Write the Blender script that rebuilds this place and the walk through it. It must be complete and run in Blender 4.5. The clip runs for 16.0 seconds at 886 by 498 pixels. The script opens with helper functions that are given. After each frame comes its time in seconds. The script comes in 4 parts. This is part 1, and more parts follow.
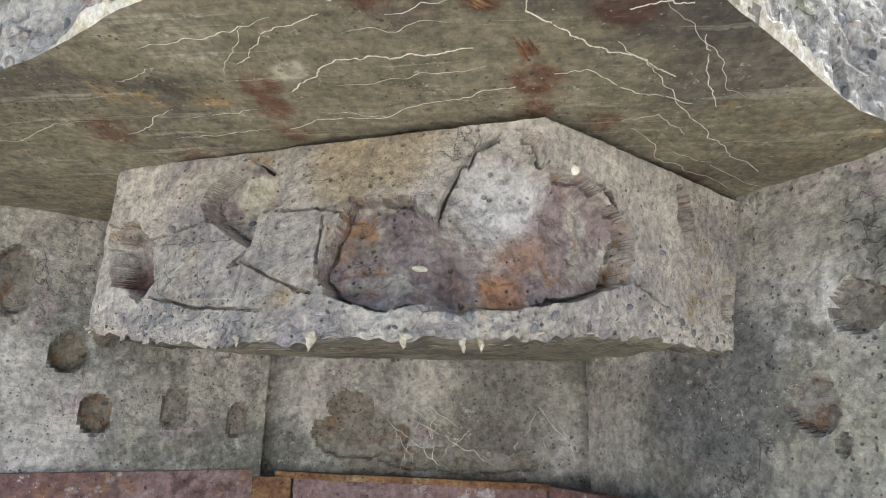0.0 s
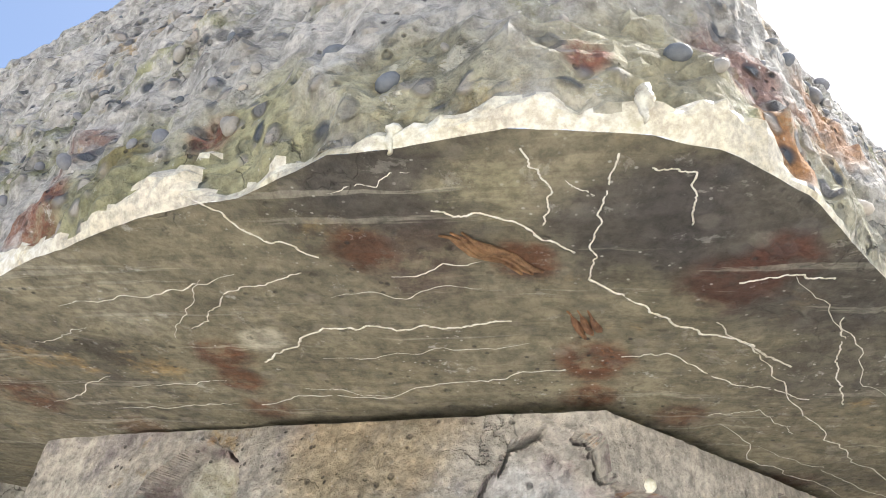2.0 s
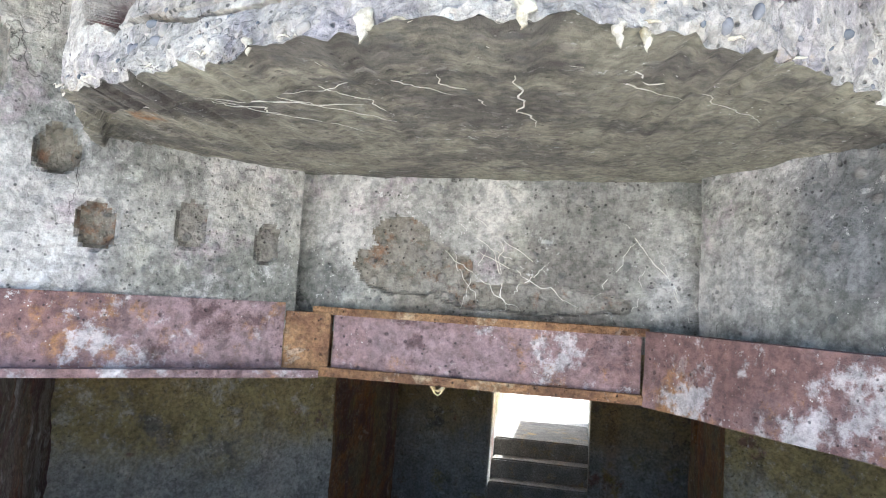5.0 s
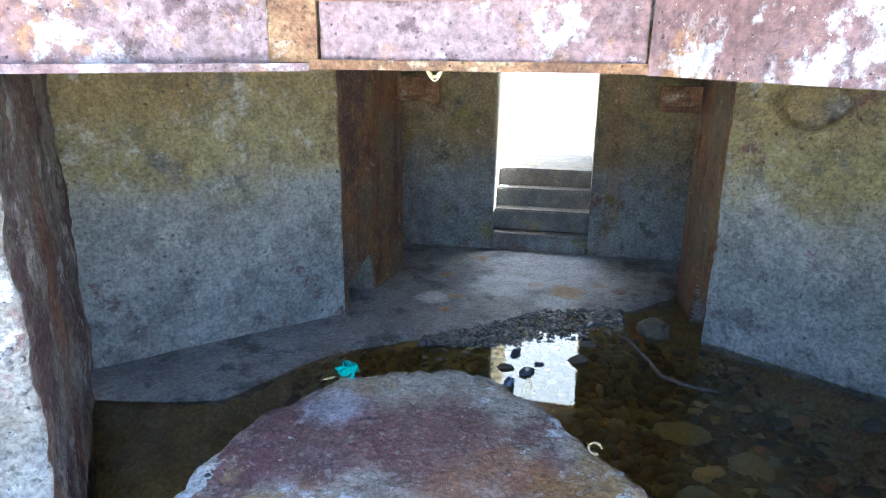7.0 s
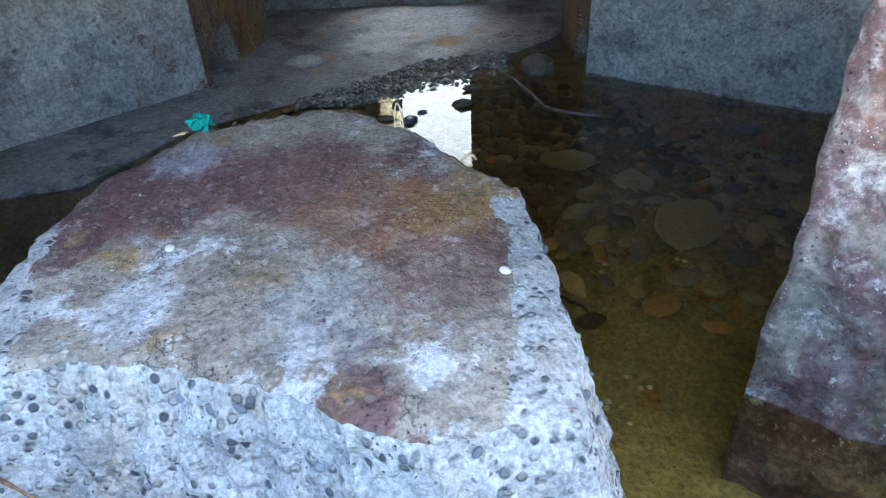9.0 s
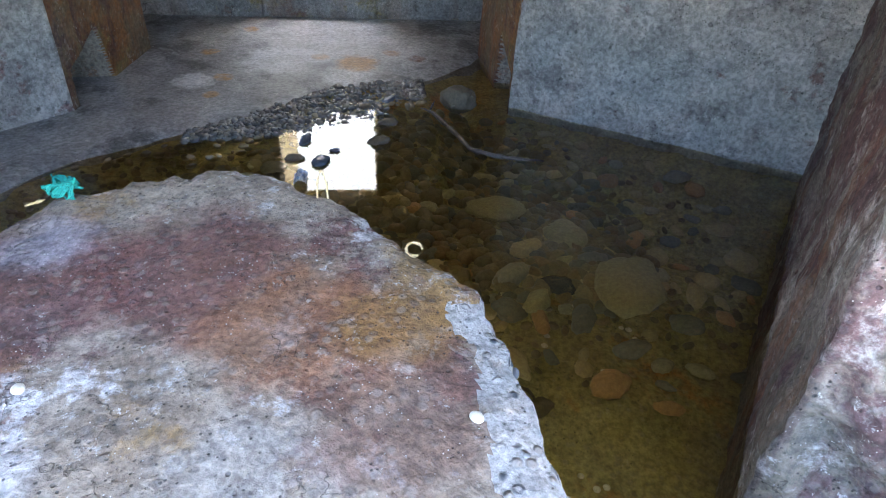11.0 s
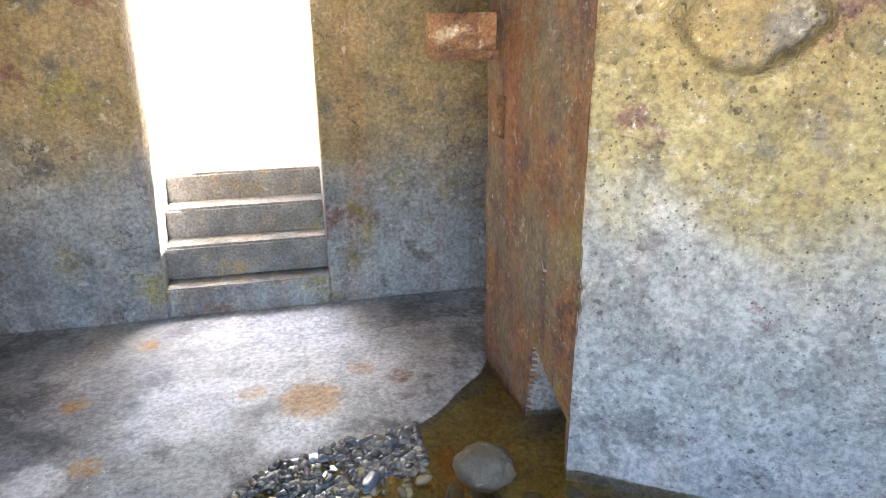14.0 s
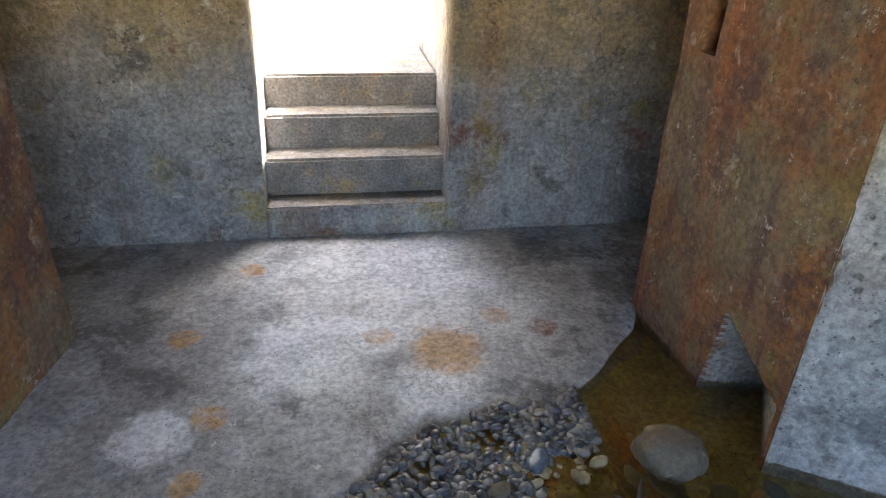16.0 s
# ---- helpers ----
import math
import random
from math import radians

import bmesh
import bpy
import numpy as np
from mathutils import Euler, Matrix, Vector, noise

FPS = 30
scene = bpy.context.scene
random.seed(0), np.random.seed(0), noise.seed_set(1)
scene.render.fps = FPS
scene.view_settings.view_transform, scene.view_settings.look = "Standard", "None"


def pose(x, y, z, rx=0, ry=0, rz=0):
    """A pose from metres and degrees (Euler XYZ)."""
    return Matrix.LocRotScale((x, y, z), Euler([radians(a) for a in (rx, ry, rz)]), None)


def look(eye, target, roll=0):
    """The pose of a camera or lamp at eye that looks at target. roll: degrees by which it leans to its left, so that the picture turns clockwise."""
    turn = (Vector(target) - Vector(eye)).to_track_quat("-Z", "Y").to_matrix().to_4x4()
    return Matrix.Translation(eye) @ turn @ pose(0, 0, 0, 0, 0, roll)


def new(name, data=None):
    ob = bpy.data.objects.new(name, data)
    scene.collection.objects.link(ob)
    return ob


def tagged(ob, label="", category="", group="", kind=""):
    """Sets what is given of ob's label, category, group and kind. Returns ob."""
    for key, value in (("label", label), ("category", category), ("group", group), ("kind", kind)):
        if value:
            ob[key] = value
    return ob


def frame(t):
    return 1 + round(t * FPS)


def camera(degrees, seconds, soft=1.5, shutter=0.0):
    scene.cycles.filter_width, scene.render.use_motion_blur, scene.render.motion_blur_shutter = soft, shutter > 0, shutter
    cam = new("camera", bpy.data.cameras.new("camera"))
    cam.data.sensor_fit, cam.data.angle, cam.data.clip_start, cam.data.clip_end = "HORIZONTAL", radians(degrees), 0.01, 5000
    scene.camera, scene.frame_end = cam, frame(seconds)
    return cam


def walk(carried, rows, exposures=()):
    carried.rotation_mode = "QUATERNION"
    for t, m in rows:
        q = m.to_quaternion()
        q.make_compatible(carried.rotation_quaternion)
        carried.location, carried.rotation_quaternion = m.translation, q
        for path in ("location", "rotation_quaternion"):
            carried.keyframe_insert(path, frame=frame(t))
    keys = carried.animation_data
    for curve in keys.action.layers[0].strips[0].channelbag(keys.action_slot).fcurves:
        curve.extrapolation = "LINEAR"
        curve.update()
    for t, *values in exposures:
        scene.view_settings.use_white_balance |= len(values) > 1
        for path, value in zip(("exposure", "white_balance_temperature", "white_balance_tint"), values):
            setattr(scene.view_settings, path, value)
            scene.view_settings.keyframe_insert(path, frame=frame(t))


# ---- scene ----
cam = camera(68, 16.0, soft=1.0)
PATH = [
    (0, (0.787, -5.637, 1.951), (0.477, -3.719, 2.425), 1.8),
    (0.5, (0.766, -5.488, 1.989), (0.453, -3.612, 2.607), 1.4),
    (1, (0.702, -5.348, 2.018), (0.445, -3.583, 2.923), 3.6),
    (1.5, (0.712, -5.4, 2.123), (0.415, -3.73, 3.184), 3.8),
    (2, (0.73, -5.408, 2.146), (0.398, -3.761, 3.231), 4.7),
    (2.5, (0.708, -5.36, 2.093), (0.375, -3.667, 3.104), 4.0),
    (3, (0.681, -5.313, 2.03), (0.331, -3.543, 2.894), 3.4),
    (3.5, (0.667, -5.304, 1.997), (0.288, -3.435, 2.6), 2.6),
    (4, (0.654, -5.275, 1.937), (0.266, -3.369, 2.404), 2.6),
    (4.5, (0.641, -5.255, 1.869), (0.232, -3.32, 2.166), 2.8),
    (5, (0.641, -5.246, 1.807), (0.231, -3.293, 1.947), 3.6),
    (5.2, (0.655, -5.231, 1.759), (0.231, -3.277, 1.752), 3.1),
    (7.3, (0.658, -5.21, 1.648), (0.288, -3.351, 1.009), -0.1),
    (7.5, (0.665, -5.23, 1.644), (0.309, -3.383, 0.965), -1.2),
    (8, (0.652, -5.197, 1.534), (0.337, -3.421, 0.67), 1.3),
    (8.5, (0.729, -5.16, 1.394), (0.508, -3.472, 0.344), 0.5),
    (8.7, (0.776, -5.152, 1.362), (0.623, -3.51, 0.23), -2.0),
    (10.8, (0.673, -4.792, 1.43), (0.965, -3.192, 0.266), 5.4),
    (11, (0.646, -4.703, 1.396), (0.888, -3.088, 0.242), 3.6),
    (11.5, (0.644, -4.264, 1.297), (0.819, -2.581, 0.231), 0.9),
    (12, (0.69, -3.976, 1.258), (0.964, -2.406, 0.05), -5.9),
    (12.5, (0.748, -3.814, 1.229), (1.144, -2.277, 0.012), -2.3),
    (13, (0.726, -3.496, 1.194), (0.996, -1.869, 0.063), -6.7),
    (13.5, (0.689, -3.296, 1.28), (0.892, -1.615, 0.215), -7.9),
    (14, (0.656, -3.103, 1.41), (1.073, -1.268, 0.733), -0.5),
    (14.5, (0.386, -3.036, 1.405), (0.663, -1.182, 0.707), 1.2),
    (15, (0.364, -2.915, 1.401), (0.494, -1.134, 0.5), -1.4),
    (15.5, (0.347, -2.775, 1.39), (0.455, -0.98, 0.515), 1.1),
    (16, (0.296, -2.626, 1.348), (0.61, -0.885, 0.413), 2.0),
]
walk(cam, [(t, look(eye, target, roll)) for t, eye, target, roll in PATH], [(0, 0.88, 6100, 8), (0.5, 1.25, 6100, 8), (1.5, 1.1, 6400, 10), (2.5, 1.05, 6100, 9), (3.5, 1.28, 6000, 9), (5, 1.87, 5600, 8),
      (7.3, 3.35, 5150, 4), (8.5, 3.15, 5350, 2), (11, 3.8, 6000, 10), (12, 4.6, 5850, 8), (12.5, 4.85, 5900, 8), (13.5, 5.4, 6050, 10), (14.5, 4.5, 6300, 14), (16, 4.2, 6150, 12)])


# ---- world, sun ----
world = bpy.data.worlds.new("World")
scene.world = world
world.use_nodes = True
wn, wl = world.node_tree.nodes, world.node_tree.links
sky = wn.new("ShaderNodeTexSky")
sky.sky_type, sky.sun_disc = "NISHITA", False
SUN_EL, SUN_AZ = radians(60), radians(62)      # azimuth from +y towards +x
sky.sun_elevation, sky.sun_rotation = SUN_EL, SUN_AZ
sky.air_density, sky.dust_density = 1.0, 4.0
wl.new(sky.outputs[0], wn["Background"].inputs[0])
wn["Background"].inputs[1].default_value = 0.15
sun = new("sun", bpy.data.lights.new("sun", "SUN"))
sun.data.energy, sun.data.angle, sun.data.color = 4.5, radians(0.5), (1, 0.95, 0.87)
sdir = Vector((math.sin(SUN_AZ) * math.cos(SUN_EL), math.cos(SUN_AZ) * math.cos(SUN_EL), math.sin(SUN_EL)))
sun.matrix_world = look(sdir * 30, (0, 0, 0))


# ---- materials ----
def nodes_of(name):
    m = bpy.data.materials.new(name)
    m.use_nodes = True
    return m, m.node_tree.nodes, m.node_tree.links


class Graph:
    """Small helper that wires a procedural surface."""

    def __init__(self, name):
        self.m, self.n, self.l = nodes_of(name)
        self.b = self.n["Principled BSDF"]
        self.pos = self.n.new("ShaderNodeNewGeometry").outputs["Position"]

    def noise(self, scale, detail=5, rough=0.6, stretch=None, shift=0.0, warp=0.0):
        v = self.pos
        mp = self.n.new("ShaderNodeMapping")
        mp.inputs["Location"].default_value = (shift, shift * 1.7, shift * 0.6)
        if stretch:
            mp.inputs["Scale"].default_value = stretch
        self.l.new(v, mp.inputs[0])
        t = self.n.new("ShaderNodeTexNoise")
        t.inputs["Scale"].default_value, t.inputs["Detail"].default_value = scale, detail
        t.inputs["Roughness"].default_value, t.inputs["Distortion"].default_value = rough, warp
        self.l.new(mp.outputs[0], t.inputs["Vector"])
        return t.outputs[0]

    def lined(self, turn, shift=0.0):
        """Noise drawn out along a plan direction, like the marks of shutter boards."""
        mp = self.n.new("ShaderNodeMapping")
        mp.inputs["Rotation"].default_value = (0, 0, turn)
        mp.inputs["Location"].default_value = (shift, shift, 0)
        mp.inputs["Scale"].default_value = (0.9, 16, 1)
        self.l.new(self.pos, mp.inputs[0])
        t = self.n.new("ShaderNodeTexNoise")
        t.inputs["Scale"].default_value, t.inputs["Detail"].default_value, t.inputs["Roughness"].default_value = 2.0, 7, 0.62
        self.l.new(mp.outputs[0], t.inputs["Vector"])
        return t.outputs[0]

    def voronoi(self, scale, feature="F1", rnd=1.0):
        t = self.n.new("ShaderNodeTexVoronoi")
        t.feature = feature
        t.inputs["Scale"].default_value, t.inputs["Randomness"].default_value = scale, rnd
        self.l.new(self.pos, t.inputs["Vector"])
        return t

    def step(self, v, lo, hi):
        r = self.n.new("ShaderNodeMapRange")
        r.interpolation_type = "SMOOTHSTEP"
        r.inputs[1].default_value, r.inputs[2].default_value = lo, hi
        self.l.new(v, r.inputs[0])
        return r.outputs[0]

    def math(self, op, a, b):
        r = self.n.new("ShaderNodeMath")
        r.operation = op
        for i, q in enumerate((a, b)):
            if isinstance(q, (int, float)):
                r.inputs[i].default_value = q
            else:
                self.l.new(q, r.inputs[i])
        return r.outputs[0]

    def mix(self, f, a, b, blend="MIX"):
        r = self.n.new("ShaderNodeMix")
        r.data_type, r.blend_type = "RGBA", blend
        for i, q in ((0, f), (6, a), (7, b)):
            if isinstance(q, (int, float)):
                r.inputs[i].default_value = q
            elif isinstance(q, tuple):
                r.inputs[i].default_value = (*q, 1)
            else:
                self.l.new(q, r.inputs[i])
        return r.outputs[2]

    def axis(self, i):
        s = self.n.new("ShaderNodeSeparateXYZ")
        self.l.new(self.pos, s.inputs[0])
        return s.outputs[i]

    def spot(self, place, radius, soft=0.5, ragged=0.5, scale=9):
        """A patch of colour round a place, with a ragged edge."""
        d = self.n.new("ShaderNodeVectorMath")
        d.operation = "DISTANCE"
        self.l.new(self.pos, d.inputs[0])
        d.inputs[1].default_value = place
        q = self.math("DIVIDE", d.outputs["Value"], radius)
        q = self.math("ADD", q, self.math("MULTIPLY", self.math("SUBTRACT", self.noise(scale), 0.5), ragged * 2.4))
        return self.math("SUBTRACT", 1.0, self.step(q, 1 - soft, 1 + soft))

    def finish(self, color, rough=0.85, bump=None, dist=0.01, strength=0.6, metal=0.0):
        if isinstance(color, tuple):
            self.b.inputs["Base Color"].default_value = (*color, 1)
        else:
            self.l.new(color, self.b.inputs["Base Color"])
        if isinstance(rough, (int, float)):
            self.b.inputs["Roughness"].default_value = rough
        else:
            self.l.new(rough, self.b.inputs["Roughness"])
        self.b.inputs["Metallic"].default_value = metal
        if bump is not None:
            bp = self.n.new("ShaderNodeBump")
            bp.inputs["Strength"].default_value, bp.inputs["Distance"].default_value = strength, dist
            self.l.new(bump, bp.inputs["Height"])
            self.l.new(bp.outputs[0], self.b.inputs["Normal"])
        return self.m


def concrete(name, c1, c2, tints=(), aggregate=0.0, speck=0.3, rough=0.85, streak=0.0, patches=(), board=0.0, bump=0.6, grain=60, bands=(), cracks=0.0, crack_scale=3.2, flakes=0.35, lines=None, boards=0.0):
    """Weathered cast concrete. tints: (colour, scale, lo, hi, shift); stain and painted-light patches: (place, radius,
    colour, amount); bands: height stains, partly painted-in skylight contrast (low, high, colour, amount).
    """
    g = Graph(name)
    c = g.mix(g.step(g.noise(1.9, 7, 0.7), 0.36, 0.64), c1, c2)
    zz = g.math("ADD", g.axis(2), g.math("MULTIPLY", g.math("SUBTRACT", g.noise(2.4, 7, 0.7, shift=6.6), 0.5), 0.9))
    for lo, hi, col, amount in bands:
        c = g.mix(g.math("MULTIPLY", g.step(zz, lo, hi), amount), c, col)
    for col, sc, lo, hi, sh in tints:
        c = g.mix(g.math("MULTIPLY", g.step(g.noise(sc, 8, 0.72, shift=sh), lo - 0.055, hi - 0.04), 0.85), c, col)
    if streak:
        f = g.step(g.noise(5.0, 6, 0.65, stretch=(1, 1, 0.10), shift=5.1), 0.50, 0.66)
        c = g.mix(g.math("MULTIPLY", f, streak), c, (0.21, 0.075, 0.022))
        f = g.step(g.noise(7.0, 6, 0.65, stretch=(1, 1, 0.10), shift=9.4), 0.53, 0.66)
        c = g.mix(g.math("MULTIPLY", f, streak * 0.8), c, (0.085, 0.035, 0.035))
    for place, radius, col, amount in patches:
        f = g.math("MULTIPLY", g.spot(place, radius, 0.35, 0.55, 14 if radius < 0.15 else 7), amount)
        if radius < 0.065:
            f = g.math("MULTIPLY", f, g.math("ADD", 0.4, g.math("MULTIPLY", g.step(g.noise(20, 7, 0.75, shift=2.9), 0.40, 0.54), 0.6)))
        c = g.mix(f, c, col)
    flake = g.step(g.noise(4.2, 10, 0.66, shift=12.4, warp=0.3), 0.56, 0.572)
    c = g.mix(g.math("MULTIPLY", flake, flakes), c, g.mix(0.35, c, (0.06, 0.055, 0.05)))
    chip = g.step(g.noise(11, 10, 0.74, shift=14.9, warp=0.5), 0.61, 0.625)
    c = g.mix(g.math("MULTIPLY", chip, flakes * 0.9), c, g.mix(0.45, c, (0.78, 0.75, 0.69)))
    if lines:
        v = g.lined(lines[0])
        f = g.step(v, 0.50, 0.54)
        c = g.mix(g.math("MULTIPLY", f, lines[1]), c, g.mix(0.6, c, (0.05, 0.045, 0.035)))
        f = g.step(g.lined(lines[0], 5.5), 0.60, 0.63)
        c = g.mix(g.math("MULTIPLY", f, lines[1] * 0.8), c, (0.42, 0.40, 0.33))
    if boards:
        f = g.step(g.noise(6.0, 6, 0.6, stretch=(1, 1, 0.07), shift=21.0), 0.47, 0.53)
        c = g.mix(g.math("MULTIPLY", f, boards), c, g.mix(0.5, c, (0.10, 0.10, 0.10)))
    mid = g.noise(9, 8, 0.76, shift=2.1)
    c = g.mix(0.34, c, g.mix(g.step(mid, 0.32, 0.66), (0.2, 0.2, 0.2), (0.86, 0.86, 0.86)), "OVERLAY")
    fine = g.noise(grain, 8, 0.7)
    c = g.mix(0.42, c, g.mix(g.step(fine, 0.34, 0.64), (0.16, 0.16, 0.16), (0.9, 0.9, 0.9)), "OVERLAY")
    h = g.math("ADD", g.math("MULTIPLY", fine, 0.35), g.math("MULTIPLY", mid, 1.0))
    h = g.math("SUBTRACT", h, g.math("MULTIPLY", flake, 0.25 * flakes))
    h = g.math("ADD", h, g.math("MULTIPLY", chip, 0.3 * flakes))
    pit = g.voronoi(15)
    f = g.math("MULTIPLY", g.math("SUBTRACT", 1.0, g.step(g.math("ADD", pit.outputs["Distance"], g.math("MULTIPLY", fine, 0.25)), 0.22, 0.30)), g.step(g.noise(2.6, 5, 0.7, shift=31.0), 0.50, 0.56))
    c = g.mix(g.math("MULTIPLY", f, max(0.0, flakes - 0.36) * 2), c, g.mix(0.75, c, (0.03, 0.028, 0.025)))
    h = g.math("SUBTRACT", h, g.math("MULTIPLY", f, max(0.0, flakes - 0.36) * 3))
    if speck:
        f = g.math("MULTIPLY", g.step(g.noise(24, 8, 0.8, shift=3.3), 0.60, 0.64), g.step(g.noise(3.1, 5, 0.7, shift=1.3), 0.42, 0.60))
        c = g.mix(g.math("MULTIPLY", f, speck), c, (0.66, 0.65, 0.62))
        v = g.voronoi(55)
        f = g.math("MULTIPLY", g.math("SUBTRACT", 1.0, g.step(v.outputs["Distance"], 0.10, 0.20)), g.step(g.noise(6, 5, 0.7, shift=8.3), 0.46, 0.58))
        c = g.mix(g.math("MULTIPLY", f, 0.75), c, (0.035, 0.032, 0.03))
        h = g.math("SUBTRACT", h, g.math("MULTIPLY", f, 0.5))
        v = g.voronoi(26)
        f = g.math("MULTIPLY", g.math("SUBTRACT", 1.0, g.step(g.math("ADD", v.outputs["Distance"], g.math("MULTIPLY", fine, 0.12)), 0.13, 0.21)), g.step(g.noise(4, 5, 0.7, shift=15.3), 0.46, 0.56))
        c = g.mix(g.math("MULTIPLY", f, 0.4), c, (0.045, 0.042, 0.038))
        h = g.math("SUBTRACT", h, g.math("MULTIPLY", f, 0.8))
        v = g.voronoi(80)
        f = g.math("MULTIPLY", g.math("SUBTRACT", 1.0, g.step(v.outputs["Distance"], 0.08, 0.16)), g.step(g.noise(5, 5, 0.7, shift=4.3), 0.50, 0.60))
        c = g.mix(g.math("MULTIPLY", f, speck), c, (0.75, 0.73, 0.68))
    if aggregate:
        v = g.voronoi(34)
        f = g.math("SUBTRACT", 1.0, g.step(v.outputs["Distance"], 0.25, 0.45))
        f = g.math("MULTIPLY", f, g.step(g.noise(9, 3, 0.6, shift=7.7), 0.42, 0.56))
        pc = g.mix(g.step(v.outputs["Color"], 0.2, 0.8), (0.07, 0.08, 0.095), (0.42, 0.38, 0.33))
        c = g.mix(g.math("MULTIPLY", f, aggregate), c, pc)
        h = g.math("ADD", h, g.math("MULTIPLY", f, 0.7 * aggregate))
    if cracks:
        v = g.voronoi(crack_scale, "DISTANCE_TO_EDGE")
        w = g.n.new("ShaderNodeVectorMath")
        w.operation = "MULTIPLY_ADD"
        t = g.n.new("ShaderNodeTexNoise")
        t.inputs["Scale"].default_value, t.inputs["Detail"].default_value = 5.0, 6.0
        g.l.new(g.pos, t.inputs["Vector"])
        g.l.new(t.outputs["Color"], w.inputs[0])
        w.inputs[1].default_value = (0.6, 0.6, 0.6)
        g.l.new(g.pos, w.inputs[2])
        g.l.new(w.outputs[0], v.inputs["Vector"])
        f = g.math("SUBTRACT", 1.0, g.step(v.outputs["Distance"], 0.002, 0.009))
        f = g.math("MULTIPLY", f, g.step(g.noise(3.0, 4, 0.6, shift=11.0), 0.53, 0.58))
        c = g.mix(g.math("MULTIPLY", f, cracks), c, (0.04, 0.035, 0.03))
        h = g.math("SUBTRACT", h, g.math("MULTIPLY", f, 0.8))
    if board:
        wv = g.n.new("ShaderNodeTexWave")
        wv.bands_direction = "Z"
        wv.inputs["Scale"].default_value, wv.inputs["Distortion"].default_value = 2.2, 1.5
        g.l.new(g.pos, wv.inputs[0])
        h = g.math("ADD", h, g.math("MULTIPLY", wv.outputs[1], board))
    return g.finish(c, rough, h, 0.018, bump)


GREY, PALE, OLIVE = (0.30, 0.285, 0.245), (0.46, 0.435, 0.385), (0.23, 0.215, 0.13)
OCHRE, RUST, MAROON = (0.36, 0.25, 0.11), (0.20, 0.075, 0.025), (0.13, 0.055, 0.055)
WHITE = (0.72, 0.69, 0.62)
RST = (0.10, 0.033, 0.012)
DKRUST, NEAR_BLACK = (0.075, 0.030, 0.020), (0.055, 0.050, 0.048)
# Near-black patches along the soffit's outer and eastern edge, besides the rust.
m_soffit = concrete("soffit_concrete", (0.165, 0.147, 0.098), (0.22, 0.197, 0.137), [((0.08, 0.07, 0.055), 3.1, 0.56, 0.66, 2.2), (OCHRE, 5, 0.64, 0.74, 4.0)], 0.15, 0.45, 0.8,
    patches=[((0.60, -4.99, 2.48), 0.075, NEAR_BLACK, 0.8), ((0.52, -4.97, 2.48), 0.05, NEAR_BLACK, 0.6), ((0.80, -4.94, 2.48), 0.075, NEAR_BLACK, 0.85), ((0.88, -4.94, 2.48), 0.07, NEAR_BLACK, 0.8), ((0.97, -4.84, 2.47), 0.09, NEAR_BLACK, 0.8), ((1.06, -4.70, 2.46), 0.10, NEAR_BLACK, 0.55), ((0.60, -4.90, 2.47), 0.06, (0.065, 0.04, 0.035), 0.7),
            ((0.67, -4.99, 2.48), 0.04, (0.34, 0.31, 0.20), 0.7), ((0.25, -4.84, 2.47), 0.06, (0.34, 0.31, 0.23), 0.6), ((0.39, -4.745, 2.46), 0.03, (0.42, 0.39, 0.31), 0.7),
            ((0.325, -4.71, 2.46), 0.035, RST, 0.85), ((0.32, -4.64, 2.46), 0.035, RST, 0.85), ((0.325, -4.55, 2.45), 0.035, RST, 0.7), ((0.55, -4.91, 2.47), 0.035, RST, 0.8), ((0.70, -4.885, 2.47), 0.03, RST, 0.85), ((0.768, -4.69, 2.46), 0.045, RST, 0.9), ((0.77, -4.60, 2.45), 0.03, RST, 0.8),
            ((0.895, -4.85, 2.47), 0.045, DKRUST, 0.95), ((0.925, -4.885, 2.47), 0.035, DKRUST, 0.95), ((0.889, -4.55, 2.45), 0.035, RST, 0.7), ((1.07, -4.29, 2.45), 0.05, RST, 0.6), ((-0.04, -4.59, 2.45), 0.05, RST, 0.75), ((0.08, -4.47, 2.45), 0.04, RST, 0.5)], grain=60, cracks=0.25, crack_scale=4, lines=(0.227, 0.4), flakes=0.3)
m_face = concrete("face_concrete", (0.43, 0.395, 0.345), (0.53, 0.49, 0.425), [((0.30, 0.27, 0.27), 5, 0.55, 0.66, 1.2), (OCHRE, 6, 0.63, 0.74, 2.0)], 0.12, 0.7, 0.85,
    patches=[((0.48, -4.57, 2.40), 0.12, (0.42, 0.32, 0.17), 0.6), ((0.15, -4.5, 2.13), 0.06, (0.33, 0.24, 0.12), 0.5)], grain=70, bump=0.9, cracks=0.2, crack_scale=3, boards=0.35, flakes=0.25)
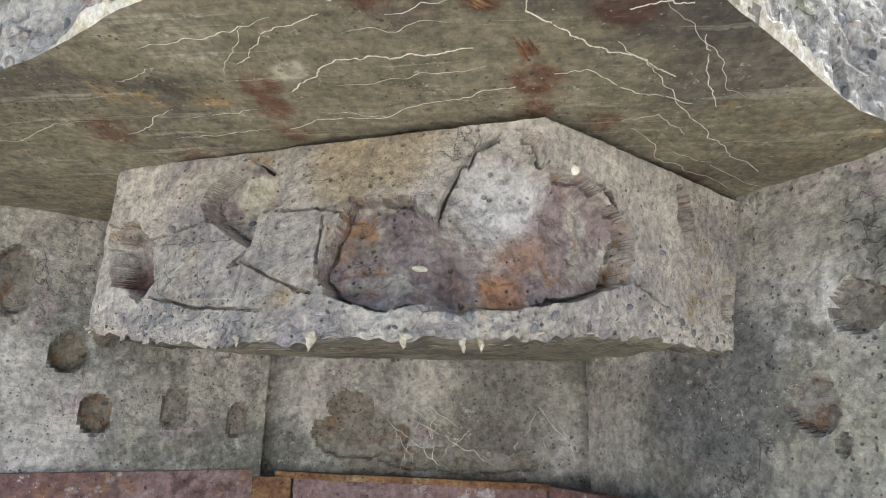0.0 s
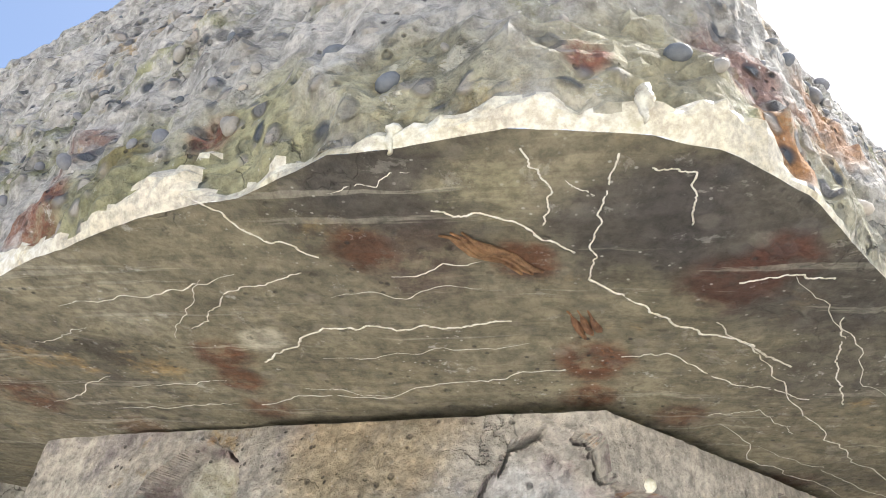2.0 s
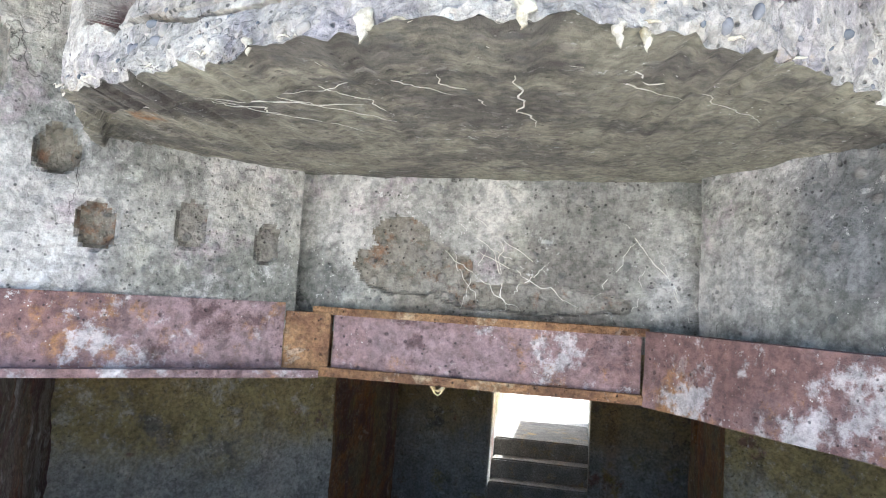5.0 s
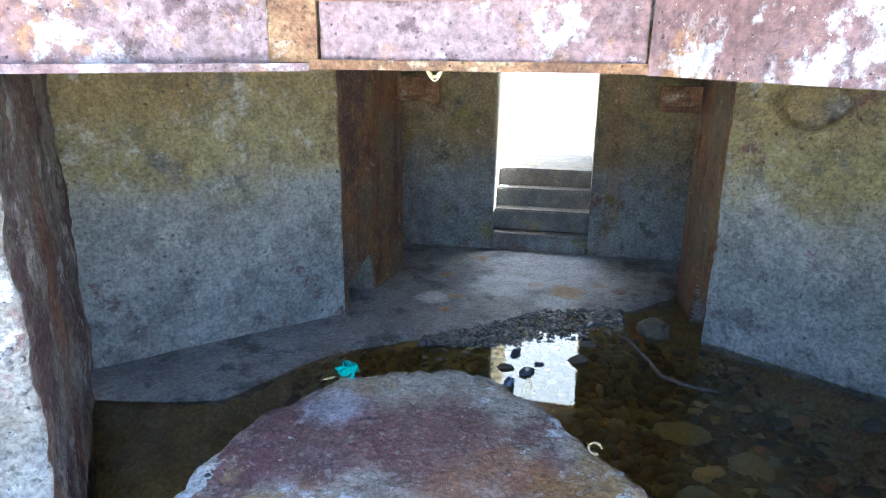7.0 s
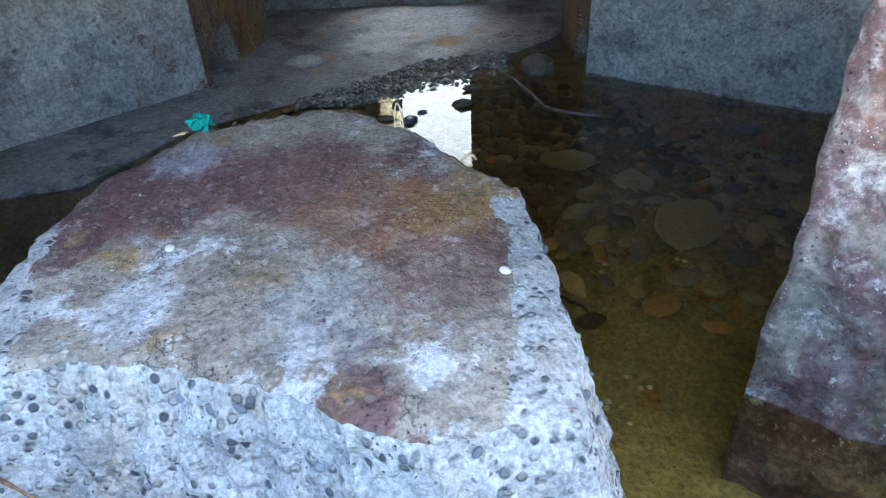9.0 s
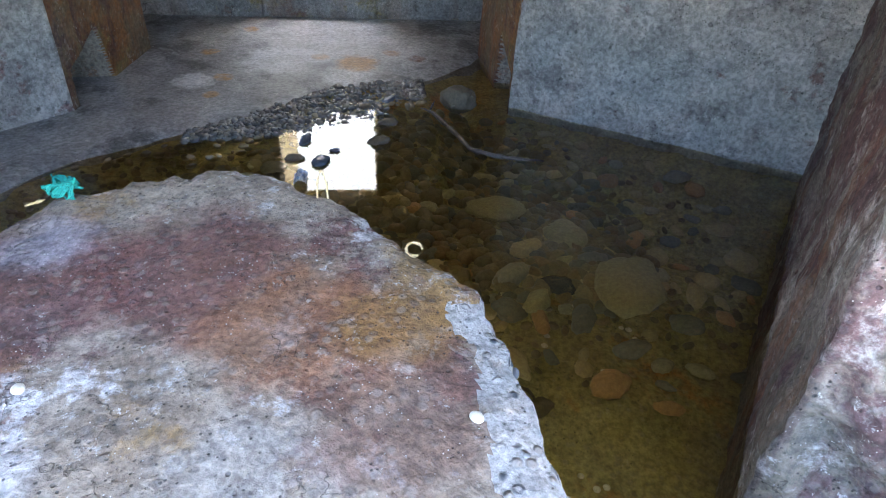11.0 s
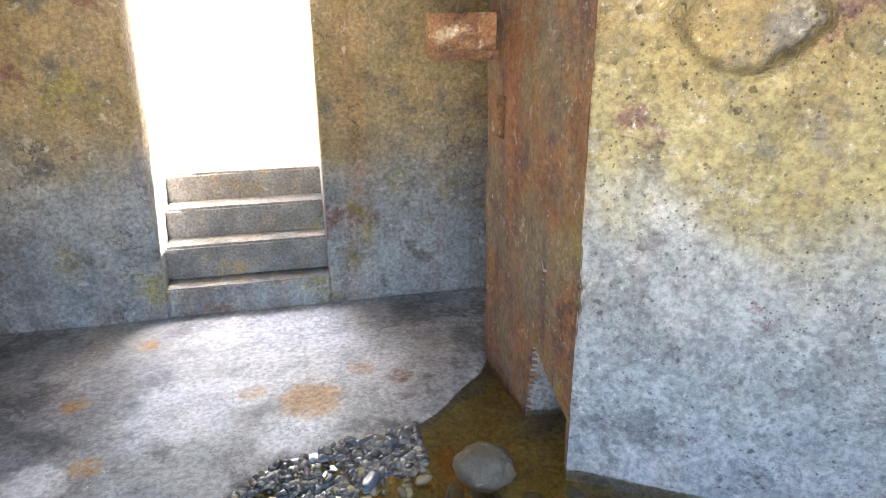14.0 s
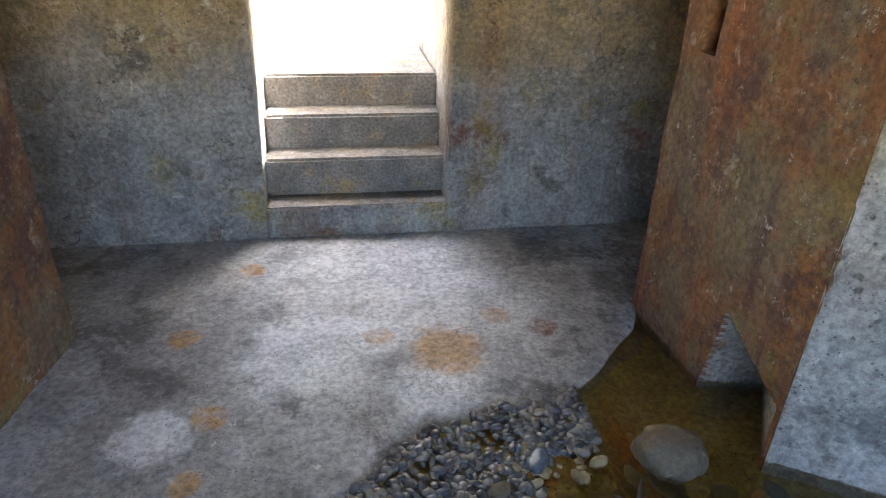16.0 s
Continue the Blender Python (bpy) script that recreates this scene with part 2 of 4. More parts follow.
m_cavity = concrete("cavity_concrete", (0.40, 0.37, 0.325), (0.52, 0.485, 0.44), [((0.24, 0.18, 0.18), 7, 0.50, 0.60, 1.2), ((0.36, 0.20, 0.08), 9, 0.58, 0.68, 2.0)], 0.2, 0.3, 0.7,
    patches=[((0.56, -4.60, 2.24), 0.06, (0.20, 0.15, 0.17), 0.8), ((0.64, -4.63, 2.15), 0.045, (0.16, 0.10, 0.08), 0.8), ((0.75, -4.58, 2.20), 0.05, (0.32, 0.17, 0.08), 0.65), ((0.70, -4.56, 2.30), 0.07, (0.52, 0.51, 0.50), 0.9), ((-0.03, -4.40, 2.19), 0.07, (0.15, 0.07, 0.06), 0.9), ((0.64, -4.62, 2.19), 0.025, RST, 0.9), ((0.22, -4.47, 2.36), 0.04, (0.60, 0.57, 0.44), 0.8), ((0.72, -4.58, 2.13), 0.04, (0.36, 0.17, 0.06), 0.7), ((0.66, -4.60, 2.34), 0.06, (0.58, 0.57, 0.56), 0.7), ((0.82, -4.56, 2.24), 0.04, (0.22, 0.13, 0.09), 0.7), ((0.48, -4.60, 2.22), 0.035, (0.24, 0.19, 0.15), 0.6), ((0.58, -4.63, 2.10), 0.03, (0.17, 0.11, 0.12), 0.7)], grain=50, bump=1.0, flakes=0.3)
m_wall = concrete("front_wall_concrete", (0.44, 0.42, 0.39), (0.33, 0.32, 0.26), [((0.17, 0.17, 0.15), 3, 0.53, 0.63, 6.1), ((0.36, 0.30, 0.31), 5, 0.60, 0.7, 3.1), ((0.56, 0.54, 0.52), 4, 0.60, 0.68, 8.0)], 0.3, 0.9, 0.8,
    patches=[((1.15, -4.05, 2.05), 0.20, (0.11, 0.115, 0.12), 0.8), ((0.30, -3.67, 1.80), 0.12, (0.16, 0.13, 0.09), 0.6), ((0.60, -3.67, 1.80), 0.14, (0.14, 0.11, 0.08), 0.6), ((0.66, -3.67, 1.95), 0.15, (0.19, 0.18, 0.16), 0.6)], grain=60, bump=0.8, cracks=0.5, boards=0.4)
# Rust-tinted concrete, darkened to paint in the shade inside pits and notches.
m_hollow_shade = concrete("hollow_shade_concrete", (0.20, 0.18, 0.14), (0.30, 0.28, 0.25), [((0.20, 0.10, 0.05), 9, 0.58, 0.68, 2.0)], 0.4, 0.3, 0.85, grain=60, bump=1.0)
# Dark underside, darkest near its west lip, with one rust spot.
m_underside = concrete("ledge_concrete", (0.20, 0.185, 0.14), (0.28, 0.26, 0.195), [((0.09, 0.08, 0.07), 4, 0.52, 0.62, 3.0)], 0.25, 0.7, 0.8, grain=60, patches=[((0.0, -4.35, 2.08), 0.14, (0.06, 0.05, 0.045), 0.8), ((-0.15, -4.2, 2.07), 0.04, (0.30, 0.14, 0.05), 0.9)])
m_rough = concrete("broken_concrete", (0.32, 0.31, 0.285), (0.44, 0.42, 0.39), [((0.20, 0.20, 0.09), 4, 0.58, 0.68, 1.0), (OCHRE, 5, 0.64, 0.72, 5.0), ((0.17, 0.16, 0.15), 6, 0.60, 0.68, 9.0)], 1.0, 0.7, 0.9, bump=1.0, grain=60,
    patches=[((0.97, -4.90, 2.58), 0.05, (0.24, 0.10, 0.04), 0.9), ((0.30, -4.95, 2.56), 0.03, (0.16, 0.06, 0.04), 0.9), ((0.12, -4.88, 2.55), 0.04, (0.22, 0.10, 0.06), 0.9), ((0.72, -4.98, 2.66), 0.03, (0.2, 0.09, 0.05), 0.9), ((0.45, -5.0, 2.53), 0.10, (0.24, 0.225, 0.10), 0.75), ((0.28, -4.95, 2.51), 0.10, (0.22, 0.21, 0.09), 0.75), ((0.62, -5.04, 2.55), 0.07, (0.28, 0.26, 0.15), 0.7), ((0.80, -5.04, 2.57), 0.09, (0.30, 0.27, 0.16), 0.7), ((1.0, -4.87, 2.52), 0.09, (0.30, 0.28, 0.17), 0.6), ((0.187, -4.914, 2.53), 0.045, (0.17, 0.06, 0.035), 0.9), ((0.18, -4.89, 2.64), 0.05, (0.15, 0.07, 0.05), 0.8), ((0.404, -4.97, 2.572), 0.028, (0.15, 0.055, 0.04), 0.9), ((0.90, -4.97, 2.62), 0.05, (0.20, 0.11, 0.09), 0.85), ((0.92, -4.975, 2.52), 0.035, (0.30, 0.14, 0.05), 0.9), ((0.756, -5.05, 2.56), 0.022, (0.17, 0.06, 0.04), 0.9), ((1.03, -4.80, 2.70), 0.07, (0.28, 0.14, 0.06), 0.8)], cracks=0.6, crack_scale=4, flakes=0.6)
# Ochre stain by height, with the low wall's cooler skylight partly painted in.
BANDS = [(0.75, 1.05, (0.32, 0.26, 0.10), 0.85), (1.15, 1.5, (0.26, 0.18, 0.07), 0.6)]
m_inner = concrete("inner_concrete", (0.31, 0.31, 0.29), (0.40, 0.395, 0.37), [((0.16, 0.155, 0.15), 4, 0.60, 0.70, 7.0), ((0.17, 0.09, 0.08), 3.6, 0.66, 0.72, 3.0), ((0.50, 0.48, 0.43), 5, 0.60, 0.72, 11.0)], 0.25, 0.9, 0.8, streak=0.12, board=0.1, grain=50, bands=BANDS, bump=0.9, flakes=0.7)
m_pale = concrete("pale_jamb", (0.27, 0.235, 0.19), (0.36, 0.33, 0.29), [((0.24, 0.13, 0.11), 4, 0.58, 0.68, 2.0), ((0.66, 0.66, 0.66), 5, 0.60, 0.66, 6.0)], 0.6, 0.9, 0.85, grain=60, bump=1.0, flakes=0.5)
m_back = concrete("back_concrete", (0.20, 0.20, 0.195), (0.29, 0.29, 0.27), [((0.11, 0.10, 0.085), 4, 0.60, 0.70, 7.0), ((0.14, 0.06, 0.04), 3.6, 0.62, 0.70, 3.0), ((0.22, 0.18, 0.05), 2.6, 0.60, 0.70, 13.0)], 0.15, 0.5, 0.8, streak=0.25, board=0.1, grain=50, bands=[(0.55, 0.95, (0.27, 0.19, 0.07), 0.85)], bump=0.6, cracks=0.7, crack_scale=2.0, flakes=0.5, boards=0.25)
m_pier = concrete("pier_concrete", (0.19, 0.15, 0.085), (0.14, 0.10, 0.055), [((0.21, 0.085, 0.02), 2.0, 0.50, 0.60, 1.0), ((0.07, 0.03, 0.03), 2.3, 0.56, 0.64, 5.0), ((0.19, 0.15, 0.05), 3.0, 0.60, 0.68, 8.0)], 0.2, 0.6, 0.7, streak=0.9, grain=50, flakes=0.5, boards=0.3)
m_jamb = concrete("jamb_concrete", (0.15, 0.13, 0.10), (0.27, 0.24, 0.21), [((0.10, 0.045, 0.05), 2.5, 0.50, 0.60, 1.0), ((0.48, 0.46, 0.44), 3, 0.60, 0.68, 4.0)], 0.3, 0.8, 0.8, streak=0.6, grain=50, bump=0.9, cracks=0.6)
DARKF, RUSTY = (0.075, 0.077, 0.08), (0.34, 0.19, 0.055)
# Pale patches paint the doorway's light onto the floor; rust-coloured ones are real stains.
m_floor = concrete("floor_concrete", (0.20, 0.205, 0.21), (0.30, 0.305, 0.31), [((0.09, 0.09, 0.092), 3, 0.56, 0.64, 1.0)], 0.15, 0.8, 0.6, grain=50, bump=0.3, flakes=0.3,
    patches=[((0.45, -0.45, 0.02), 0.42, (0.50, 0.51, 0.52), 0.75), ((0.20, -0.85, 0.02), 0.22, (0.52, 0.54, 0.57), 0.75), ((0.75, -0.70, 0.02), 0.30, (0.42, 0.42, 0.42), 0.6), ((-0.24, -1.17, 0.02), 0.10, (0.55, 0.57, 0.60), 0.8), ((0.57, -1.05, 0.02), 0.13, (0.52, 0.54, 0.57), 0.7),
            ((-0.04, -0.27, 0.02), 0.05, RUSTY, 0.9), ((-0.23, -0.71, 0.02), 0.05, RUSTY, 0.95), ((0.64, -0.86, 0.02), 0.12, RUSTY, 0.8), ((0.85, -0.68, 0.02), 0.05, RUSTY, 0.6), ((-0.09, -1.11, 0.02), 0.05, RUSTY, 0.85), ((0.42, -0.77, 0.02), 0.05, RUSTY, 0.6), ((1.0, -0.78, 0.02), 0.05, (0.14, 0.06, 0.03), 0.9), ((-0.12, -1.35, 0.02), 0.04, RUSTY, 0.8)], cracks=0.4)
m_slab = concrete("slab_concrete", (0.25, 0.20, 0.15), (0.34, 0.29, 0.23), [((0.11, 0.045, 0.045), 2.4, 0.56, 0.64, 3.0), ((0.30, 0.19, 0.07), 3, 0.58, 0.68, 6.0), ((0.56, 0.55, 0.54), 6, 0.60, 0.66, 8.0)], 0.3, 1.0, 0.8, grain=60, bump=0.9, cracks=0.5,
    patches=[((-0.15, -3.45, 0.42), 0.26, (0.12, 0.05, 0.05), 0.85), ((0.25, -3.42, 0.42), 0.24, (0.14, 0.055, 0.045), 0.85), ((0.52, -3.62, 0.42), 0.20, (0.22, 0.10, 0.045), 0.8), ((0.72, -3.65, 0.42), 0.13, (0.26, 0.14, 0.04), 0.8), ((0.45, -4.02, 0.4), 0.16, (0.34, 0.33, 0.31), 0.5), ((0.70, -3.9, 0.4), 0.16, (0.17, 0.09, 0.06), 0.7), ((-0.12, -3.30, 0.43), 0.10, (0.42, 0.40, 0.44), 0.6), ((-0.02, -3.98, 0.4), 0.10, (0.55, 0.54, 0.53), 0.7)])
m_steel = concrete("rusted_steel", (0.17, 0.095, 0.085), (0.26, 0.185, 0.19), [((0.30, 0.15, 0.05), 4, 0.58, 0.66, 1.0), ((0.46, 0.43, 0.43), 7, 0.60, 0.66, 6.0), ((0.09, 0.05, 0.05), 5, 0.60, 0.68, 16.0)], 0, 1.0, 0.75, grain=50, bump=0.7)
m_step = concrete("step_concrete", (0.24, 0.22, 0.19), (0.17, 0.165, 0.155), [(OCHRE, 5, 0.58, 0.7, 1.0)], 0.2, 0.3, 0.85, grain=80)
m_sand = concrete("pale_ground", (0.60, 0.57, 0.50), (0.68, 0.65, 0.58), [], 0.3, 0.2, 0.9, grain=60)
m_bed = concrete("pool_bed", (0.34, 0.30, 0.14), (0.40, 0.35, 0.165), [((0.42, 0.17, 0.04), 2, 0.6, 0.72, 3.0)], 0.3, 0.1, 0.9, grain=50)


m_rust = concrete("orange_rust", (0.20, 0.095, 0.04), (0.30, 0.18, 0.09), [((0.14, 0.07, 0.04), 8, 0.5, 0.65, 1.0), ((0.45, 0.36, 0.24), 9, 0.6, 0.72, 3.0)], 0, 0.3, 0.9, grain=90, bump=0.9)
m_calcite = concrete("calcite", (0.50, 0.46, 0.36), (0.62, 0.58, 0.49), [((0.34, 0.28, 0.16), 14, 0.55, 0.7, 1.0)], 0, 0.0, 0.5, grain=120, bump=0.4)
m_vein = concrete("calcite_vein", (0.66, 0.63, 0.54), (0.74, 0.71, 0.63), [], 0, 0.0, 0.7, grain=120, bump=0.3)
m_fresh = concrete("fresh_break", (0.36, 0.355, 0.335), (0.47, 0.455, 0.425), [((0.40, 0.34, 0.26), 4, 0.58, 0.7, 3.0)], 1.0, 0.6, 0.9, grain=70, bump=1.0)
m_rope = concrete("tan_fibre", (0.50, 0.36, 0.17), (0.58, 0.45, 0.24), [], 0, 0.0, 0.8, grain=200, bump=0.3)
m_net = concrete("green_fibre", (0.02, 0.26, 0.20), (0.03, 0.34, 0.27), [], 0, 0.0, 0.6, grain=200, bump=0.3)
m_wood = concrete("wet_wood", (0.05, 0.04, 0.03), (0.12, 0.10, 0.09), [], 0, 0.3, 0.35, grain=120, bump=0.5)
m_shell = concrete("shell_white", (0.72, 0.68, 0.52), (0.80, 0.77, 0.66), [], 0, 0.0, 0.4, grain=160, bump=0.2)
m_foil = concrete("pale_plastic", (0.58, 0.64, 0.72), (0.70, 0.74, 0.80), [((0.25, 0.35, 0.55), 30, 0.55, 0.62, 1.0)], 0, 0.0, 0.25, grain=160, bump=0.1)


def stone_material(name, ramp, rough=0.5, island=False):
    """Stones that differ one from the next. ramp: colours, darkest first."""
    g = Graph(name)
    if island:
        r = g.n.new("ShaderNodeNewGeometry").outputs["Random Per Island"]
    else:
        r = g.n.new("ShaderNodeObjectInfo").outputs["Random"]
    cr = g.n.new("ShaderNodeValToRGB")
    cr.color_ramp.interpolation = "CONSTANT" if len(ramp) > 3 else "LINEAR"
    while len(cr.color_ramp.elements) < len(ramp):
        cr.color_ramp.elements.new(0.5)
    for i, c in enumerate(ramp):
        cr.color_ramp.elements[i].position = i / len(ramp)
        cr.color_ramp.elements[i].color = (*c, 1)
    g.l.new(r, cr.inputs[0])
    fine = g.noise(70, 5, 0.7)
    c = g.mix(0.4, cr.outputs[0], g.mix(g.step(fine, 0.3, 0.7), (0.25, 0.25, 0.25), (0.75, 0.75, 0.75)), "OVERLAY")
    c = g.mix(g.math("MULTIPLY", g.step(g.noise(18, 4, 0.6, shift=4), 0.6, 0.72), 0.4), c, (0.42, 0.38, 0.28))
    return g.finish(c, rough, fine, 0.004, 0.4)


m_stone = stone_material("bed_stone", [(0.20, 0.22, 0.20), (0.52, 0.43, 0.23), (0.45, 0.41, 0.24), (0.56, 0.47, 0.27), (0.31, 0.32, 0.29), (0.50, 0.46, 0.28), (0.54, 0.33, 0.15), (0.46, 0.44, 0.31)], 0.6)
m_gravel = stone_material("wet_gravel", [(0.06, 0.06, 0.062), (0.11, 0.11, 0.11), (0.16, 0.15, 0.14), (0.09, 0.095, 0.105), (0.20, 0.18, 0.15)], 0.22, True)
m_silt_stone = stone_material("silted_gravel", [(0.24, 0.19, 0.10), (0.17, 0.14, 0.08), (0.29, 0.23, 0.13), (0.20, 0.17, 0.11)], 0.6, True)
m_cobble = stone_material("bed_cobble", [(0.25, 0.215, 0.115), (0.20, 0.18, 0.11), (0.29, 0.25, 0.14), (0.17, 0.18, 0.15), (0.26, 0.20, 0.11), (0.23, 0.215, 0.14)], 0.6, True)
m_pebble = stone_material("set_pebble", [(0.13, 0.14, 0.155), (0.30, 0.28, 0.25), (0.20, 0.20, 0.21), (0.42, 0.38, 0.33)], 0.7, True)
m_palestone = stone_material("pale_stone", [(0.12, 0.095, 0.06), (0.14, 0.115, 0.08)], 0.8)
m_olivestone = stone_material("olive_stone", [(0.40, 0.38, 0.23), (0.43, 0.41, 0.26)], 0.6)
m_bluestone = stone_material("blue_stone", [(0.07, 0.085, 0.11), (0.10, 0.12, 0.15)], 0.25)

def water_material():
    m, n, l = nodes_of("pool_water")
    n.remove(n["Principled BSDF"])
    tr, gl, mx, fr = (n.new("ShaderNodeBsdf" + k) if k in ("Transparent", "Glossy") else n.new("ShaderNode" + k) for k in ("Transparent", "Glossy", "MixShader", "Fresnel"))
    tr.inputs[0].default_value = (0.95, 0.89, 0.62, 1)
    gl.inputs["Roughness"].default_value = 0.0
    gl.inputs[0].default_value = (1, 1, 1, 1)
    fr.inputs[0].default_value = 1.58
    l.new(fr.outputs[0], mx.inputs[0])
    l.new(tr.outputs[0], mx.inputs[1])
    l.new(gl.outputs[0], mx.inputs[2])
    l.new(mx.outputs[0], n["Material Output"].inputs[0])
    return m


m_water = water_material()


def glow_material():
    """Bright hazy sky seen through the doorway."""
    m, n, l = nodes_of("hazy_sky")
    e = n.new("ShaderNodeEmission")
    e.inputs[0].default_value, e.inputs[1].default_value = (1, 0.98, 0.94, 1), 0.75
    l.new(e.outputs[0], n["Material Output"].inputs[0])
    return m


m_haze = glow_material()


# ---- building helpers ----
def mesh_object(name, bm, material, parent=None, smooth=False):
    me = bpy.data.meshes.new(name)
    bm.to_mesh(me)
    bm.free()
    if smooth:
        for p in me.polygons:
            p.use_smooth = True
    me.materials.append(material)
    ob = new(name, me)
    if parent:
        ob.parent = parent
    return ob


def part(name, bm, material, parent, label="", smooth=False):
    ob = mesh_object(name, bm, material, parent, smooth)
    return tagged(ob, label) if label else ob


def structure(name, bm, material, label, smooth=False):
    return tagged(mesh_object(name, bm, material, None, smooth), label, "building part", kind="structure")


def rough_at(p, amp, scale=3.0, octaves=4):
    return amp * noise.fractal(Vector(p) * scale, 0.9, 2.1, octaves)


def grid(bm, f, nu, nv, mark=None):
    """A sheet of nu by nv cells through f(u, v); cells for which mark holds take the second material. Returns its rim, in order."""
    rows = [[bm.verts.new(f(i / nu, j / nv)) for i in range(nu + 1)] for j in range(nv + 1)]
    for j in range(nv):
        for i in range(nu):
            c = bm.faces.new((rows[j][i], rows[j][i + 1], rows[j + 1][i + 1], rows[j + 1][i]))
            if mark and mark((i + 0.5) / nu, (j + 0.5) / nv):
                c.material_index = 1
    return rows[0] + [r[-1] for r in rows[1:]] + rows[-1][-2::-1] + [r[0] for r in rows[-2:0:-1]]


def close_back(bm, rim, back, steps=1, amp=0.0):
    """Closes a sheet into a solid: each rim vertex gets partners on the way to back(co), and a lid. amp: how broken the sides are."""
    k = len(rim)
    start = [v.co.copy() for v in rim]
    mid = sum(start, Vector()) / k
    for j in range(1, steps + 1):
        far = []
        for p in start:
            q = p.lerp(back(p), j / steps)
            if amp:
                out = (p - mid).normalized()
                q += out * (rough_at(q, amp, 5) + rough_at(q, amp * 0.4, 18, 3)) * min(1, j / 3)
            far.append(bm.verts.new(q))
        for i in range(k):
            bm.faces.new((rim[(i + 1) % k], rim[i], far[i], far[(i + 1) % k]))
        rim = far
    bm.faces.new(rim)


def pits(p, spots):
    """Depth of shallow broken pits in a wall: spots of (u, z, half width, half height, depth)."""
    d = 0
    for u, z, w, h, deep in spots:
        q = math.hypot((p[0] - u) / w, (p[1] - z) / h) + 0.30 * noise.fractal(Vector((p[0] * 9, p[1] * 7, u * 9)), 0.8, 2.2, 4)
        if q < 1:
            d = max(d, deep * min(1, (1 - q) * 11))
    return d


def wall_block(a, b, z0, z1, thick, amp=0.006, n=60, side=1, top=None, scale=4.0, steps=1, broken=0.0, spots=()):
    """An upright wall from plan point a to b, seen on its right-hand side, thick behind it, with an uneven face."""
    a, b = Vector((*a, 0)), Vector((*b, 0))
    d = (b - a).normalized()
    nrm = Vector((d.y, -d.x, 0)) * side
    nv = max(6, int(n * (z1 - z0) / (b - a).length))
    bm = bmesh.new()

    def f(u, v):
        p = a.lerp(b, u)
        zt = z1 if top is None else top(u)
        p.z = z0 + (zt - z0) * v
        dent = pits(((b - a).length * u, p.z), spots) if spots else 0
        return p + nrm * (rough_at(p, amp, scale) + rough_at(p, amp * 0.3, scale * 6, 3) - dent)

    rim = grid(bm, f, n, nv)
    front = len(bm.faces)
    close_back(bm, rim, lambda co: co - nrm * thick, steps, broken)
    bm.faces.ensure_lookup_table()
    for c in bm.faces[front:]:
        c.material_index = 1
    bmesh.ops.recalc_face_normals(bm, faces=bm.faces)
    return bm


def box(x0, x1, y0, y1, z0, z1, bevel=0.006):
    bm = bmesh.new()
    bmesh.ops.create_cube(bm, size=1)
    bmesh.ops.scale(bm, vec=(x1 - x0, y1 - y0, z1 - z0), verts=bm.verts)
    bmesh.ops.translate(bm, vec=((x0 + x1) / 2, (y0 + y1) / 2, (z0 + z1) / 2), verts=bm.verts)
    if bevel:
        bmesh.ops.bevel(bm, geom=bm.edges[:], offset=bevel, segments=2, affect="EDGES")
    return bm


# ---- ground and pool ----
bm = bmesh.new()


grid(bm, lambda u, v: Vector((-60 + 120 * u, 0.85 + 90 * v * v, 0.62 + rough_at((120 * u, 90 * v, 0), 0.05, 0.3))), 40, 30)
structure("ground", bm, m_sand, "pale sunlit sandy ground beyond the stairs")
bm = bmesh.new()
grid(bm, lambda u, v: Vector((-60 + 120 * u, -4.9 - 80 * v * v, 0.38 + rough_at((120 * u, 80 * v, 0), 0.05, 0.3))), 40, 30)
structure("ground_beach", bm, m_sand, "pale gravel beach in front of the bunker")


bm = bmesh.new()
grid(bm, lambda u, v: Vector((-70 + 140 * u, 58 - 10 * math.sin(math.pi * u), 0.3 + 50 * v)), 16, 4)
structure("backdrop", bm, m_haze, "white hazy sky beyond the doorway")


def floor_edge(x):
    """Front edge of the dry floor."""
    pts = [(-2.4, -3.0), (-0.95, -2.70), (-0.86, -2.52), (-0.74, -2.27), (-0.57, -2.05), (-0.25, -1.85), (0.05, -1.66), (0.3, -1.42), (0.5, -1.25), (0.72, -1.17), (0.95, -1.15), (1.12, -1.03), (1.33, -0.8), (1.42, -0.62), (2.6, -0.5)]
    for (xa, ya), (xb, yb) in zip(pts, pts[1:]):
        if x <= xb:
            return ya + (yb - ya) * max(0, (x - xa) / (xb - xa))
    return pts[-1][1]


def bed_z(x, y):
    """The pool's bed: shallow by the floor, deep towards the right-hand wall and the slab."""
    d = floor_edge(x) - y - (0.30 if -0.1 < x < 1.0 else 0.05)
    w = ((x - 1.44) * 0.531 + (y + 1.453) * 0.847) * -1.0     # distance out from the east wall
    b = -0.008 - 0.20 * min(1, max(0, d / 0.9)) - 0.10 * min(1, max(0, (x - 1.2) * 0.8)) - 0.12 * min(1, max(0, (-2.9 - y) * 1.4)) + rough_at((x, y, 0), 0.012, 3)
    return max(b, -0.035 - 0.45 * max(0, w)) if x > 1.3 and w > -0.5 else b


bm = bmesh.new()
grid(bm, lambda u, v: Vector((-2.6 + 6 * u, -5.6 + 4.9 * v, bed_z(-2.6 + 6 * u, -5.6 + 4.9 * v))), 60, 60)
structure("pool_bed", bm, m_bed, "silty brown bed of the flooded gun room")
bm = bmesh.new()
grid(bm, lambda u, v: Vector((-2.6 + 6 * u, -5.4 + 4.8 * v, 0.0)), 4, 4)
